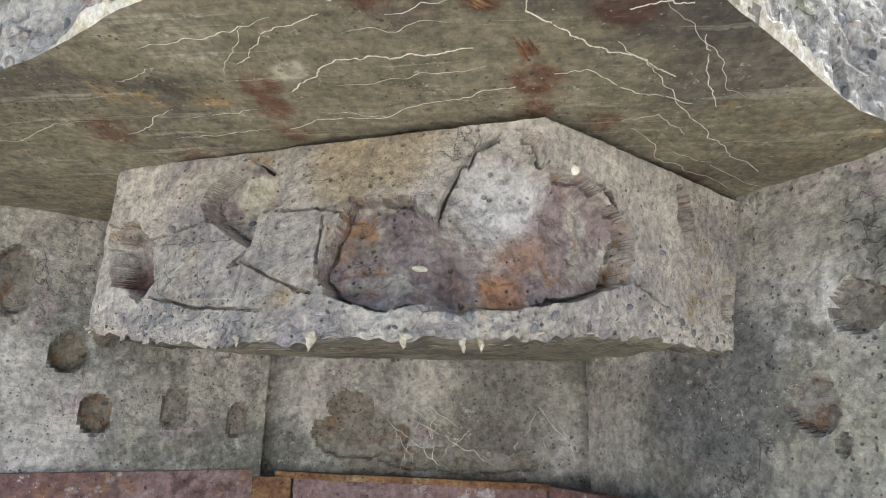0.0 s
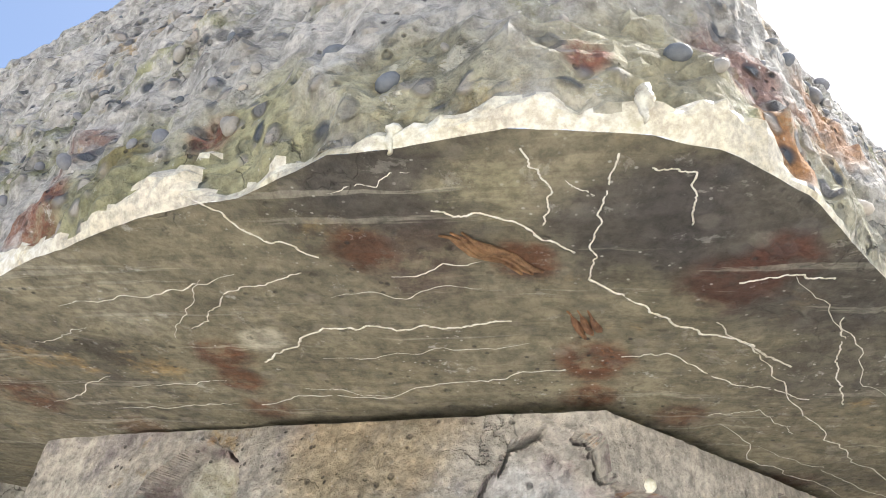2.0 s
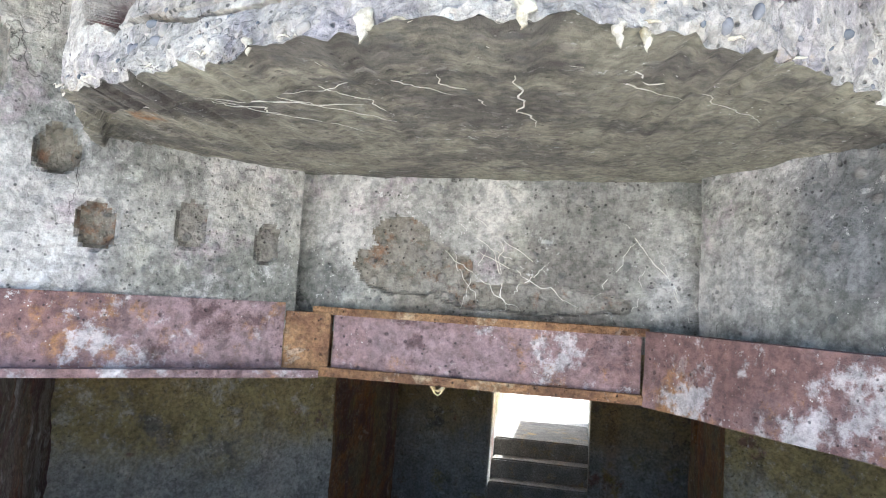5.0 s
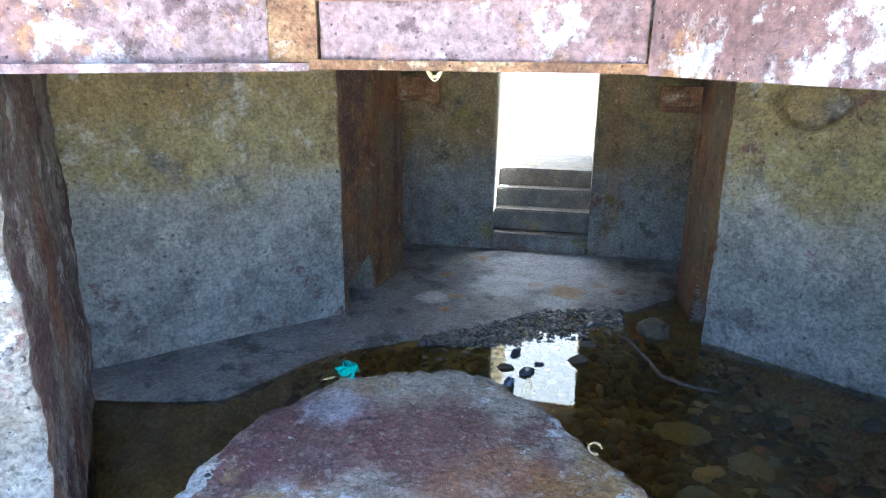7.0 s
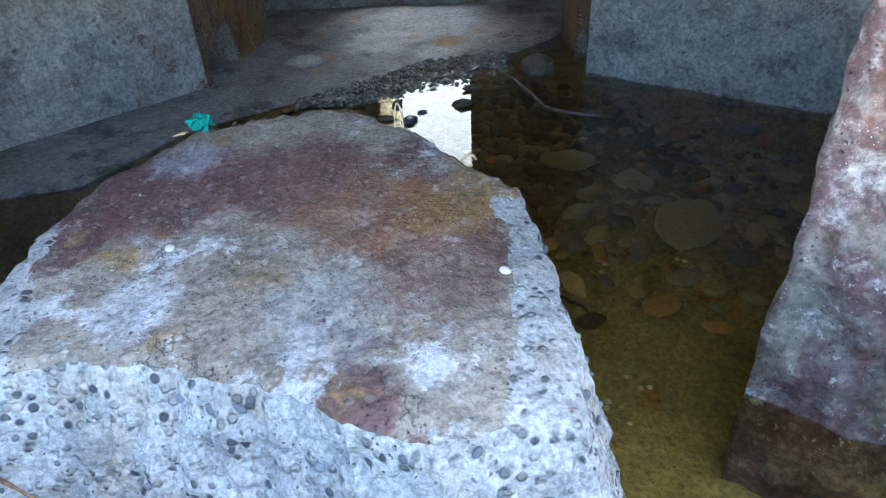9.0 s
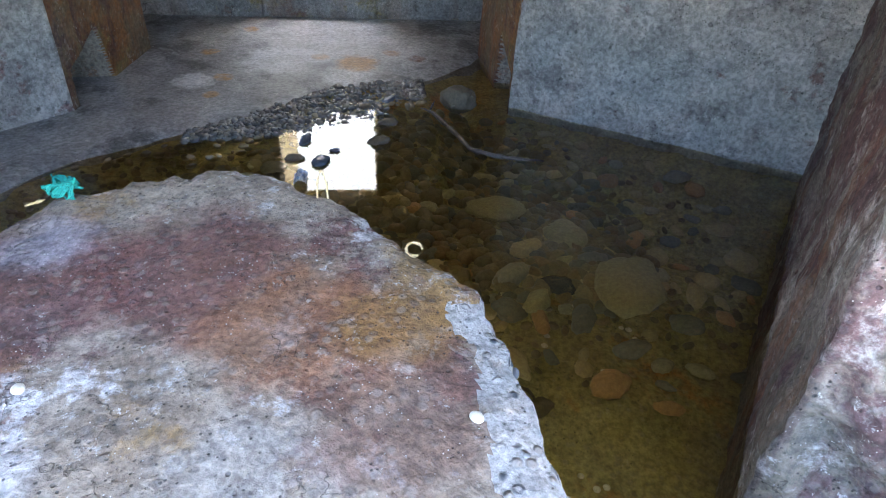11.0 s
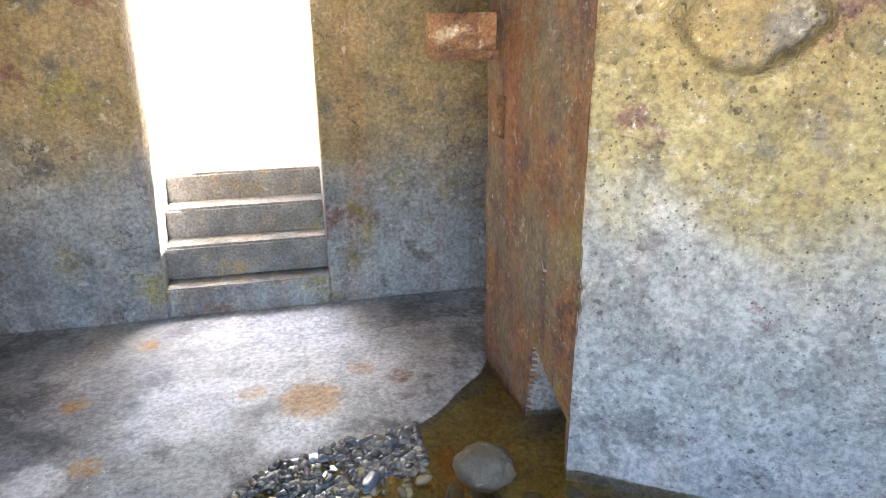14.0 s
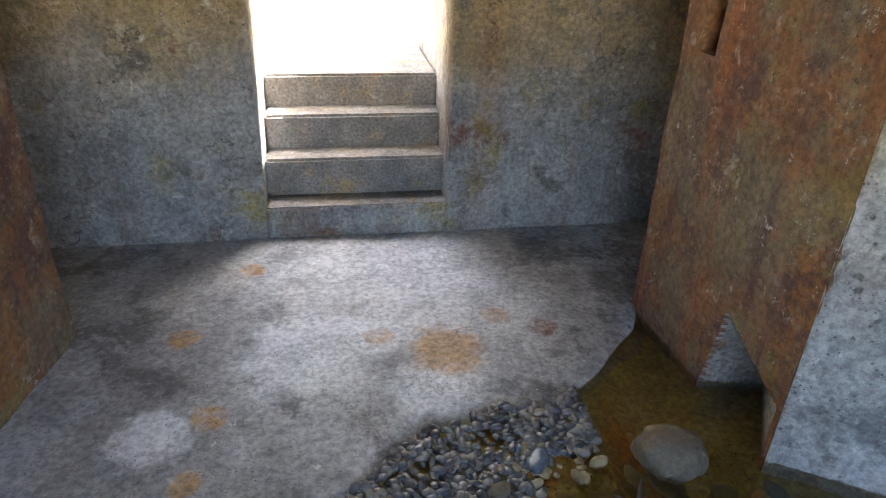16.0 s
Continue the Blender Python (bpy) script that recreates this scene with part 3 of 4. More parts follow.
water = structure("water", bm, m_water, "still clear brownish water flooding the room")
water.visible_shadow = False


# ---- interior floor ----
bm = bmesh.new()


def floor_f(u, v):
    x = -2.4 + 5.0 * u
    y0 = floor_edge(x) + rough_at((x, 0, 3), 0.04, 3) - 0.10
    y = y0 + (0.03 - y0) * v ** 1.3
    z = 0.012 + 0.02 * v + rough_at((x, y, 0), 0.004, 2) + rough_at((x, y, 8), 0.0015, 20, 3)
    z -= 0.045 * max(0, 1 - (y - y0) / 0.20) ** 1.5
    return Vector((x, y, z))


rim = grid(bm, floor_f, 110, 60)
close_back(bm, rim, lambda co: Vector((co.x, co.y, -0.45)))
structure("floor", bm, m_floor, "stained damp grey concrete floor, doorway light painted pale in the middle", True)

# ---- interior walls ----
DOOR = (0.0, 0.78, 1.57)
structure("wall_back_west", wall_block((-1.9, 0), (DOOR[0], 0), -0.3, 1.9, 0.38, 0.006, 80), m_back, "grey and ochre stained concrete wall beside the doorway", True)
structure("wall_back_east", wall_block((DOOR[1], 0), (2.7, 0), -0.3, 1.9, 0.38, 0.006, 80), m_back, "grey stained concrete wall with dark hairline cracks", True)
structure("wall_back_sill", wall_block((DOOR[0], 0.0), (DOOR[1], 0.0), -0.3, 0.165, 0.38, 0.003, 30), m_back, "concrete sill below the stairs", True)
structure("wall_back_lintel", wall_block((DOOR[0], 0.0), (DOOR[1], 0.0), DOOR[2], 1.9, 0.38, 0.003, 30), m_back, "concrete lintel over the doorway", True)

# stair flight
stairs = tagged(new("stairs"), "four worn concrete steps rising to daylight", "stairs", kind="structure")
for i, (y0, z) in enumerate(((0.0, 0.17), (0.12, 0.345), (0.27, 0.495), (0.42, 0.64))):
    part("step", box(0.0, 0.79, y0 + 0.004, 1.3, z - 0.17, z, 0.012), m_step, stairs)
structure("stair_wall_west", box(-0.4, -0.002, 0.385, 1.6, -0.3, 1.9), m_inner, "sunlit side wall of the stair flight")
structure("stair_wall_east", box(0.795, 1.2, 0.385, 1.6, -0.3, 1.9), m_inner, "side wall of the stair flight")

# piers


def notched(a, b, foot, apex, shoulder, hole=None):
    """A pier with a notch broken out of its foot. foot, apex, shoulder: (share along, height) of the notch's corners."""
    a, b = Vector((*a, 0)), Vector((*b, 0))
    d = (b - a).normalized()
    nrm = Vector((d.y, -d.x, 0))
    bm = bmesh.new()

    def cut(u, z):
        """How far inside the notch, 0 at the slanted facet beside the foot."""
        s = (u - foot[0]) / (shoulder[0] - foot[0])
        sa = (apex[0] - foot[0]) / (shoulder[0] - foot[0])
        if not 0 < s < 1:
            return 0
        top = apex[1] * s / sa if s < sa else apex[1] + (shoulder[1] - apex[1]) * (s - sa) / (1 - sa)
        if z > top + 0.006 * noise.noise(Vector((u * 30, z * 30, 1))):
            return 0
        return min(1, (s - sa * z / apex[1]) / 0.24 + 0.05)

    def f(u, v):
        p = a.lerp(b, u)
        p.z = -0.4 + 2.3 * v
        depth = -rough_at(p, 0.008, 4) + 0.30 * cut(u, p.z)
        if hole and hole[0] < u < hole[1] and hole[2] < p.z < hole[3]:
            depth = 0.09
        return p - nrm * depth

    rim = grid(bm, f, 230, 330, lambda u, v: cut(u, -0.4 + 2.3 * v) > 0)
    close_back(bm, rim, lambda co: co - nrm * 1.2)
    bmesh.ops.recalc_face_normals(bm, faces=bm.faces)
    return bm


# Notch faces take the darker mix, so the shade inside is painted on.
structure("pier_west", notched((-0.72, -1.55), (-0.58, -0.66), (0.50, 0.0), (0.416, 0.32), (0.06, 0.20)), m_pier, "rust-streaked concrete pier with a notch at its foot").data.materials.append(m_hollow_shade)
structure("pier_east", notched((1.40, -0.64), (1.44, -1.45), (0.575, 0.0), (0.63, 0.30), (0.975, 0.17), (0.13, 0.23, 0.98, 1.12)), m_pier, "rust-streaked concrete pier with a notch at its foot").data.materials.append(m_hollow_shade)
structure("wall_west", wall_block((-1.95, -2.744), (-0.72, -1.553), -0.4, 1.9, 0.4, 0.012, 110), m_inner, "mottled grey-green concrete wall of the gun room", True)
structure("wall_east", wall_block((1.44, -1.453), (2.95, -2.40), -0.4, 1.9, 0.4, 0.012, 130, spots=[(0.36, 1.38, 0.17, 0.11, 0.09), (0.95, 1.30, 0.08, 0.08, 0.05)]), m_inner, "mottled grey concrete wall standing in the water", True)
structure("jamb_west", wall_block((-0.72, -3.9), (-1.78, -2.50), -0.4, 1.72, 0.9, 0.02, 110, steps=40, broken=0.05), m_jamb, "dark stained splayed jamb of the embrasure with a pale broken end", True).data.materials.append(m_pale)
structure("jamb_east", wall_block((2.70, -2.20), (1.50, -3.9), -0.4, 1.72, 0.9, 0.02, 110, steps=40, broken=0.05), m_jamb, "dark stained splayed jamb of the embrasure", True)

# Blocks added at both sides, only to stop sun leaking into the room.
for x0, x1, n_ in ((-3.6, -2.6, "sun_block_west"), (3.0, 4.0, "sun_block_east")):
    structure(n_, box(x0, x1, -4.6, 1.7, -0.4, 3.1), m_rough, "concrete block added beside the room to keep sun out")
# ceiling over the room
bm = bmesh.new()
rim = grid(bm, lambda u, v: Vector((-2.8 + 6.2 * u, -3.55 + 3.9 * v, 1.80 + rough_at((6 * u, 4 * v, 0), 0.01, 3))), 40, 30)
close_back(bm, rim, lambda co: co + Vector((0, 0, 0.4)))
bmesh.ops.recalc_face_normals(bm, faces=bm.faces)
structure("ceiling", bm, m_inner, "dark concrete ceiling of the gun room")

# ---- front: beam, wall, ledge, face, roof ----


def along(pts, u):
    ls = [math.dist(a, b) for a, b in zip(pts, pts[1:])]
    s = u * sum(ls)
    for (a, b), l in zip(zip(pts, pts[1:]), ls):
        if s <= l or b is pts[-1]:
            return Vector(a).lerp(Vector(b), min(1, s / l))
        s -= l


def front_wall(a, b, spots, n=180):
    a, b = Vector((*a, 0)), Vector((*b, 0))
    d = (b - a).normalized()
    nrm = Vector((d.y, -d.x, 0))
    ln = (b - a).length
    bm = bmesh.new()

    def f(u, v):
        p = a.lerp(b, u)
        p.z = 1.70 + 0.80 * v
        return p + nrm * (rough_at(p, 0.006, 9) + rough_at(p, 0.004, 30, 3) - pits((u * ln, p.z), spots))

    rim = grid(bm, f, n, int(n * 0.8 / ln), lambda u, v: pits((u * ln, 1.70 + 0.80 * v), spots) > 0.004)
    close_back(bm, rim, lambda co: co - nrm * 0.4)
    bmesh.ops.recalc_face_normals(bm, faces=bm.faces)
    return bm


structure("wall_front_west", front_wall((-1.45, -4.86), (-0.045, -3.72), [(1.36, 1.91, 0.045, 0.055, 0.035), (1.27, 2.07, 0.045, 0.05, 0.035), (1.12, 2.25, 0.05, 0.10, 0.03), (1.55, 1.93, 0.035, 0.055, 0.015), (1.73, 1.90, 0.03, 0.05, 0.02), (0.7, 2.0, 0.08, 0.1, 0.03)]), m_wall, "pale weathered concrete wall with broken hollows")
structure("wall_front_middle", front_wall((-0.16, -3.675), (1.02, -3.675), [(0.40, 1.87, 0.17, 0.07, 0.014), (0.66, 1.81, 0.22, 0.035, 0.016), (0.36, 1.95, 0.08, 0.05, 0.010)], 220), m_wall, "recessed panel of rough concrete with white calcite veins")
structure("wall_front_east", front_wall((0.90, -3.72), (1.62, -4.72), [(0.66, 1.98, 0.06, 0.06, 0.025), (0.77, 2.155, 0.06, 0.05, 0.03), (0.715, 1.91, 0.014, 0.022, 0.02)]), m_wall, "dark and white streaked concrete wall with broken hollows")
# Pit cells use the darkened mix, which paints their inner shade.
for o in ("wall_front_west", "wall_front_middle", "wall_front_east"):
    bpy.data.objects[o].data.materials.append(m_hollow_shade)
beam = tagged(new("steel_beam"), "rusted purple-brown steel beam over the embrasure", "beam")


def plate(a, b, z0, z1, thick, amp=0.004):
    return wall_block(a, b, z0, z1, thick, amp, 120, scale=9)


part("plate", plate((-1.40, -4.86), (-0.06, -3.74), 1.605, 1.765, 0.05), m_steel, beam, "purple-brown rusted plate")
part("joint_plate", plate((-0.06, -3.735), (0.048, -3.71), 1.607, 1.745, 0.05), m_rust, beam, "orange rusted joint plate")
part("plate", plate((0.053, -3.70), (0.785, -3.70), 1.612, 1.745, 0.05, 0.006), m_steel, beam, "flaking rusted plate")
part("plate", plate((0.789, -3.715), (1.60, -4.76), 1.590, 1.755, 0.05), m_steel, beam, "purple-brown rusted plate")
part("flange", plate((0.03, -3.715), (0.79, -3.715), 1.592, 1.614, 0.25, 0.010), m_rust, beam, "ragged orange flange")
part("flange", plate((-1.40, -4.87), (0.03, -3.722), 1.588, 1.606, 0.25, 0.006), m_steel, beam)
part("top_scale", plate((0.0, -3.712), (0.80, -3.712), 1.742, 1.760, 0.06, 0.012), m_rust, beam, "loose orange rust scale")

# the thick facing that juts out over the beam
TOP = [(-0.13, -4.41), (0.787, -4.622)]
LOW = [(-0.17, -4.38), (0.1, -4.56), (0.3, -4.65), (0.44, -4.70), (0.58, -4.71), (0.66, -4.67), (0.80, -4.57)]
# spalled areas of the facing, each an outline in shares of its length and height, and a depth
HOLLOWS = [
    (((0.086, 0.50), (0.092, 0.62), (0.134, 0.67), (0.19, 0.52), (0.221, 0.30), (0.20, 0.19), (0.12, 0.28)), 0.09),
    (((0.255, 0.69), (0.26, 0.83), (0.314, 0.97), (0.364, 0.85), (0.388, 0.68), (0.362, 0.60), (0.364, 0.45), (0.277, 0.60)), 0.065),
    (((0.477, 0.67), (0.52, 0.67), (0.551, 0.64), (0.575, 0.52), (0.605, 0.46), (0.605, 0.13), (0.523, 0.13), (0.475, 0.20), (0.46, 0.28), (0.462, 0.45)), 0.075),
    (((0.572, 0.50), (0.586, 0.67), (0.601, 0.80), (0.621, 0.92), (0.658, 0.95), (0.695, 0.91), (0.705, 0.79), (0.75, 0.75), (0.79, 0.66), (0.81, 0.51), (0.80, 0.27), (0.74, 0.17), (0.655, 0.12), (0.572, 0.11)), 0.055),
    (((0.751, 0.76), (0.785, 0.69), (0.790, 0.45), (0.766, 0.24), (0.801, 0.28), (0.808, 0.57), (0.778, 0.76)), 0.095),
    (((0.875, 0.95), (0.893, 0.93), (0.905, 0.72), (0.895, 0.56), (0.880, 0.72)), 0.09),
    (((0.962, 0.56), (0.975, 0.50), (0.985, 0.22), (0.975, 0.12), (0.958, 0.32)), 0.06),
]


def hollow(u, v):
    """Depth of the spalled areas at a place on the facing."""
    w = Vector((u * 22, v * 7, 3))
    p = (u + 0.007 * noise.fractal(w, 1.0, 2.0, 2), v + 0.03 * noise.fractal(w + Vector((9, 0, 0)), 1.0, 2.0, 2))
    d = 0.0
    for ring, deep in HOLLOWS:
        if not (ring[0][0] - 0.16 < p[0] < ring[0][0] + 0.30):
            continue
        inside, near = False, 9.0
        for (xa, ya), (xb, yb) in zip(ring, ring[1:] + ring[:1]):
            if (ya > p[1]) != (yb > p[1]) and p[0] < (xb - xa) * (p[1] - ya) / (yb - ya) + xa:
                inside = not inside
            ex, ey, px, py = (xb - xa) * 1.6, (yb - ya) * 0.37, (p[0] - xa) * 1.6, (p[1] - ya) * 0.37
            t = max(0, min(1, (px * ex + py * ey) / (ex * ex + ey * ey)))
            near = min(near, math.hypot(px - t * ex, py - t * ey))
        if inside:
            d = max(d, deep * (min(1, near / 0.010) * 0.6 + min(1, near / 0.06) * 0.4) + (0.035 if near < 0.008 and not (0.558 < u < 0.63 and 0.06 < v < 0.53) and noise.noise(Vector((u * 25, v * 8, 7))) > -0.18 else 0))
    return d


CRACKS = [((0.36, 0.43), (0.338, 0.36)), ((0.338, 0.36), (0.362, 0.38)), ((0.362, 0.38), (0.401, 0.30)), ((0.401, 0.30), (0.458, 0.21)), ((0.221, 0.22), (0.30, 0.17)), ((0.30, 0.17), (0.405, 0.15)), ((0.084, 0.65), (0.173, 0.53)),
          ((0.173, 0.53), (0.26, 0.60)), ((0.39, 0.64), (0.475, 0.60)), ((0.449, 0.58), (0.46, 0.28)), ((0.81, 0.30), (0.86, 0.20))]


def near_line(p, a, b):
    a, b, p = Vector(a), Vector(b), Vector(p)
    t = max(0, min(1, (p - a).dot(b - a) / (b - a).length_squared))
    return (p - a.lerp(b, t)).length


def face_f(u, v):
    if u < 0.08:
        k = u / 0.08
        t, l = Vector((-0.40, -4.02)).lerp(Vector(TOP[0]), k), Vector((-0.44, -3.98)).lerp(Vector(LOW[0]), k)
    elif u < 0.70:
        k = (u - 0.08) / 0.62
        t, l = along(TOP, k), along(LOW, k)
    else:
        k = (u - 0.70) / 0.30
        t, l = Vector(TOP[1]).lerp(Vector((1.235, -4.13)), k), Vector(LOW[-1]).lerp(Vector((1.20, -4.10)), k)
    deep = hollow(u, v) if 0.04 < u < 0.995 else 0
    w = noise.noise(Vector((u * 40, v * 9, 2))) * 0.004
    if not deep:
        for a, b in CRACKS:
            if near_line((u * 1.6 + w, v * 0.37 + w), (a[0] * 1.6, a[1] * 0.37), (b[0] * 1.6, b[1] * 0.37)) < 0.0024:
                deep = 0.012
    x = l.lerp(t, v)
    base = 2.09 - 0.05 * math.sin(math.pi * min(1, max(0, (u - 0.06) / 0.75)))
    z = base + (2.44 - 0.02 * u - base) * v
    q = Vector((x.x, x.y, z))
    n = (Vector((q.x, q.y, 0)) - Vector((0.45, -3.75, 0))).normalized()
    low = max(0, 1 - v * 5)
    # loose plates: one side of some cracks stands a little proud
    proud = 0.007 if 0.36 < u < 0.46 and v > 0.36 - (u - 0.36) * 1.5 and v < 0.62 else (0.005 if 0.17 < u < 0.36 and 0.2 < v < 0.5 else 0)
    inner = rough_at(q, 0.012, 11, 4) if deep > 0.02 else 0
    return q + n * (rough_at(q, 0.005, 9) + rough_at(q, 0.003 + 0.010 * low + (0.004 if deep else 0), 34, 4) - deep + proud + inner) - Vector((0, 0, 0.012 * low * noise.noise(q * 40)))


def in_hollow(u, v):
    return 0.04 < u < 0.995 and hollow(u, v) > 0.006


bm = bmesh.new()
grid(bm, face_f, 560, 140, in_hollow)
ledge = structure("ledge_face", bm, m_face, "broken pale concrete facing jutting over the beam")
ledge.data.materials.append(m_cavity)
bm = bmesh.new()


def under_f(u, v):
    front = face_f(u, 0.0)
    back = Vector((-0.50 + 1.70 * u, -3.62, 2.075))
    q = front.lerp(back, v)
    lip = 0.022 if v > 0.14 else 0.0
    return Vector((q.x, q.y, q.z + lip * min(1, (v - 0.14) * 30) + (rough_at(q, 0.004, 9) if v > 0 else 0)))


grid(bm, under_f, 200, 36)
part("underside", bm, m_underside, ledge, "dark underside with a shallow step", True)


def wander(p, q, n, amp, seed):
    """A crooked line from p to q."""
    p, q = Vector(p), Vector(q)
    side = Vector((-(q - p).y, (q - p).x, 0)).normalized() if abs((q - p).z) < 0.2 else Vector((1, 0, 0))
    return [p.lerp(q, i / n) + side * amp * (noise.fractal(Vector((i * 2.6 / n, seed, 0)), 0.75, 2.1, 5)) * (math.sin(math.pi * i / n) * 0.7 + 0.3) for i in range(n + 1)]


def tube(bm, pts, r, sides=5, flat=1.0, up=Vector((0, 0, 1)), seed=0.0, taper=True):
    rings = []
    for i, p in enumerate(pts):
        d = (pts[min(i + 1, len(pts) - 1)] - pts[max(i - 1, 0)]).normalized()
        a = d.cross(up)
        a = a.normalized() if a.length > 1e-3 else Vector((1, 0, 0))
        b = a.cross(d).normalized()
        k = (0.7 + 0.6 * noise.noise(Vector((i * 0.6, seed, 4)))) * (min(1, 0.3 + 3 * min(i, len(pts) - 1 - i) / len(pts)) if taper else 1)
        rings.append([bm.verts.new(p + a * r * k * math.cos(6.283 * j / sides) + b * r * flat * k * math.sin(6.283 * j / sides)) for j in range(sides)])
    for s, t in zip(rings, rings[1:]):
        for j in range(sides):
            bm.faces.new((s[j], s[(j + 1) % sides], t[(j + 1) % sides], t[j]))
    bm.faces.new(rings[0][::-1])
    bm.faces.new(rings[-1])


def stalactite(x, y, z, r, h, seed):
    bm = bmesh.new()
    tube(bm, [Vector((x + 0.002 * math.sin(i + seed), y, z + 0.012 - (h + 0.012) * i / 7)) for i in range(8)], r, 8, 1.0, Vector((0, 1, 0)), seed, False)
    for v in bm.verts:
        k = max(0.15, 1 - (z + 0.012 - v.co.z) / (h + 0.014))
        v.co.x, v.co.y = x + (v.co.x - x) * k ** 0.6, y + (v.co.y - y) * k ** 0.6
    return bm


for i, (x, y, r, h) in enumerate(((0.44, -4.70, 0.012, 0.022), (0.585, -4.712, 0.010, 0.018), (0.665, -4.67, 0.008, 0.020), (0.69, -4.65, 0.007, 0.012), (0.30, -4.65, 0.006, 0.010))):
    part("stalactite", stalactite(x, y, 2.043, r * 1.15, h * 0.5, i), m_calcite, ledge, "small white calcite drip", True)

bm = bmesh.new()
for k in range(110):
    u, v = random.uniform(0.04, 0.98), random.uniform(0.02, 0.18) if k < 90 else random.uniform(0.2, 0.7)
    q = face_f(u, v)
    bmesh.ops.create_icosphere(bm, subdivisions=2, radius=random.choice((0.002, 0.003, 0.004, 0.007)), matrix=Matrix.Translation(q) @ Euler((random.random() * 3, random.random() * 3, 0)).to_matrix().to_4x4() @ Matrix.Diagonal((1.3, 1, 0.75, 1)))
tagged(part("embedded_pebble", bm, m_pebble, ledge, "small pebbles bared along the lip", True), kind="stuff")
bm = bmesh.new()
bmesh.ops.create_icosphere(bm, subdivisions=3, radius=0.010, matrix=Matrix.Translation(face_f(0.732, 0.80)) @ Matrix.Diagonal((1, 0.7, 0.9, 1)))
part("shell", bm, m_shell, ledge, "small white shell set in the concrete", True)
bm = bmesh.new()
bmesh.ops.create_icosphere(bm, subdivisions=3, radius=0.008, matrix=Matrix.Translation(face_f(0.562, 0.34)) @ Euler((0, 0.1, 0.3)).to_matrix().to_4x4() @ Matrix.Diagonal((1.8, 1.2, 0.75, 1)))
part("white_stone", bm, m_shell, ledge, "white stone standing out of the hollow", True)

# white crust along the lower lip
bm = bmesh.new()
for k in range(11):
    u = 0.09 + 0.72 * k / 11 + random.uniform(-0.01, 0.01)
    q = face_f(u, 0.03)
    tube(bm, [q + Vector((0.03 * (i / 6 - 0.5), 0.0, random.uniform(-0.004, 0.004))) for i in range(7)], random.uniform(0.002, 0.006), 6, 0.7, Vector((0, 0, 1)), k)
for v in bm.verts:
    v.co += Vector((0, -1, -0.4)) * rough_at(v.co, 0.010, 45, 4)
part("calcite_crust", bm, m_calcite, ledge, "white calcite crust along the lip", True)

ROOF = [(-2.2, -4.0), (-0.9, -4.50), (-0.35, -4.70), (0.0, -4.82), (0.20, -4.91), (0.35, -4.97), (0.46, -4.99), (0.56, -5.04), (0.70, -5.055), (0.80, -5.04), (0.86, -5.015), (0.93, -4.965), (1.04, -4.83), (1.30, -4.55), (1.75, -4.25), (2.6, -3.9)]


def soffit_z(x, y):
    return 2.435 + 0.045 * max(0, min(1, (-4.4 - y) / 0.6)) + rough_at((x, y, 1), 0.006, 5) + rough_at((x, y, 2), 0.0025, 26, 3)


bm = bmesh.new()


def roof_f(u, v):
    p = along(ROOF, u)
    y = p.y + (-3.6 - p.y) * v
    return Vector((p.x, y, soffit_z(p.x, y)))


grid(bm, roof_f, 300, 110)
# calcite cracks as crooked runs between a few turning points: width, then plan points
VEINS = [
    (3, (0.413, -5.000), (0.45, -4.941), (0.507, -4.901)), (2, (0.571, -4.868), (0.662, -4.883)), (3, (0.628, -4.967), (0.683, -4.952), (0.75, -4.902)), (2, (0.707, -5.035), (0.729, -4.981), (0.721, -4.945)),
    (2, (0.78, -5.023), (0.766, -4.926), (0.762, -4.858)), (4, (0.762, -4.858), (0.853, -4.773), (0.914, -4.746), (0.986, -4.681)), (4, (0.37, -4.686), (0.472, -4.772), (0.595, -4.777), (0.684, -4.776)),
    (2, (0.314, -4.774), (0.39, -4.847), (0.482, -4.879)), (2, (0.322, -4.567), (0.537, -4.614), (0.74, -4.671)), (2, (0.177, -4.829), (0.409, -4.876)), (2, (0.802, -4.703), (0.85, -4.711), (0.907, -4.656), (1.024, -4.606)),
    (1, (0.918, -4.554), (0.976, -4.566), (1.035, -4.494)), (2, (0.939, -4.512), (1.181, -4.205)),
]
FINE = [
    (2, (0.806, -5.005), (0.84, -4.996), (0.844, -4.939)), (3, (0.897, -4.853), (0.937, -4.864), (0.977, -4.856)), (2, (-0.01, -4.569), (0.133, -4.646)), (2, (0.08, -4.548), (0.287, -4.566)), (1, (0.085, -4.745), (0.182, -4.783)),
    (1, (0.74, -4.995), (0.764, -4.975)), (1, (0.542, -4.992), (0.618, -5.014)), (2, (1.01, -4.783), (1.029, -4.689), (1.067, -4.588)), (1, (0.943, -4.862), (1.108, -4.608)), (2, (0.89, -4.786), (1.034, -4.548), (1.204, -4.308)),
    (1, (0.281, -4.752), (0.37, -4.871)), (1, (-0.35, -4.55), (-0.05, -4.62)), (1, (1.0, -4.45), (1.3, -4.15)), (1, (0.45, -4.70), (0.70, -4.73)), (1, (0.15, -4.62), (0.30, -4.64)), (1, (0.50, -4.83), (0.66, -4.84)), (1, (0.40, -4.62), (0.52, -4.60)),
]
bv = bmesh.new()
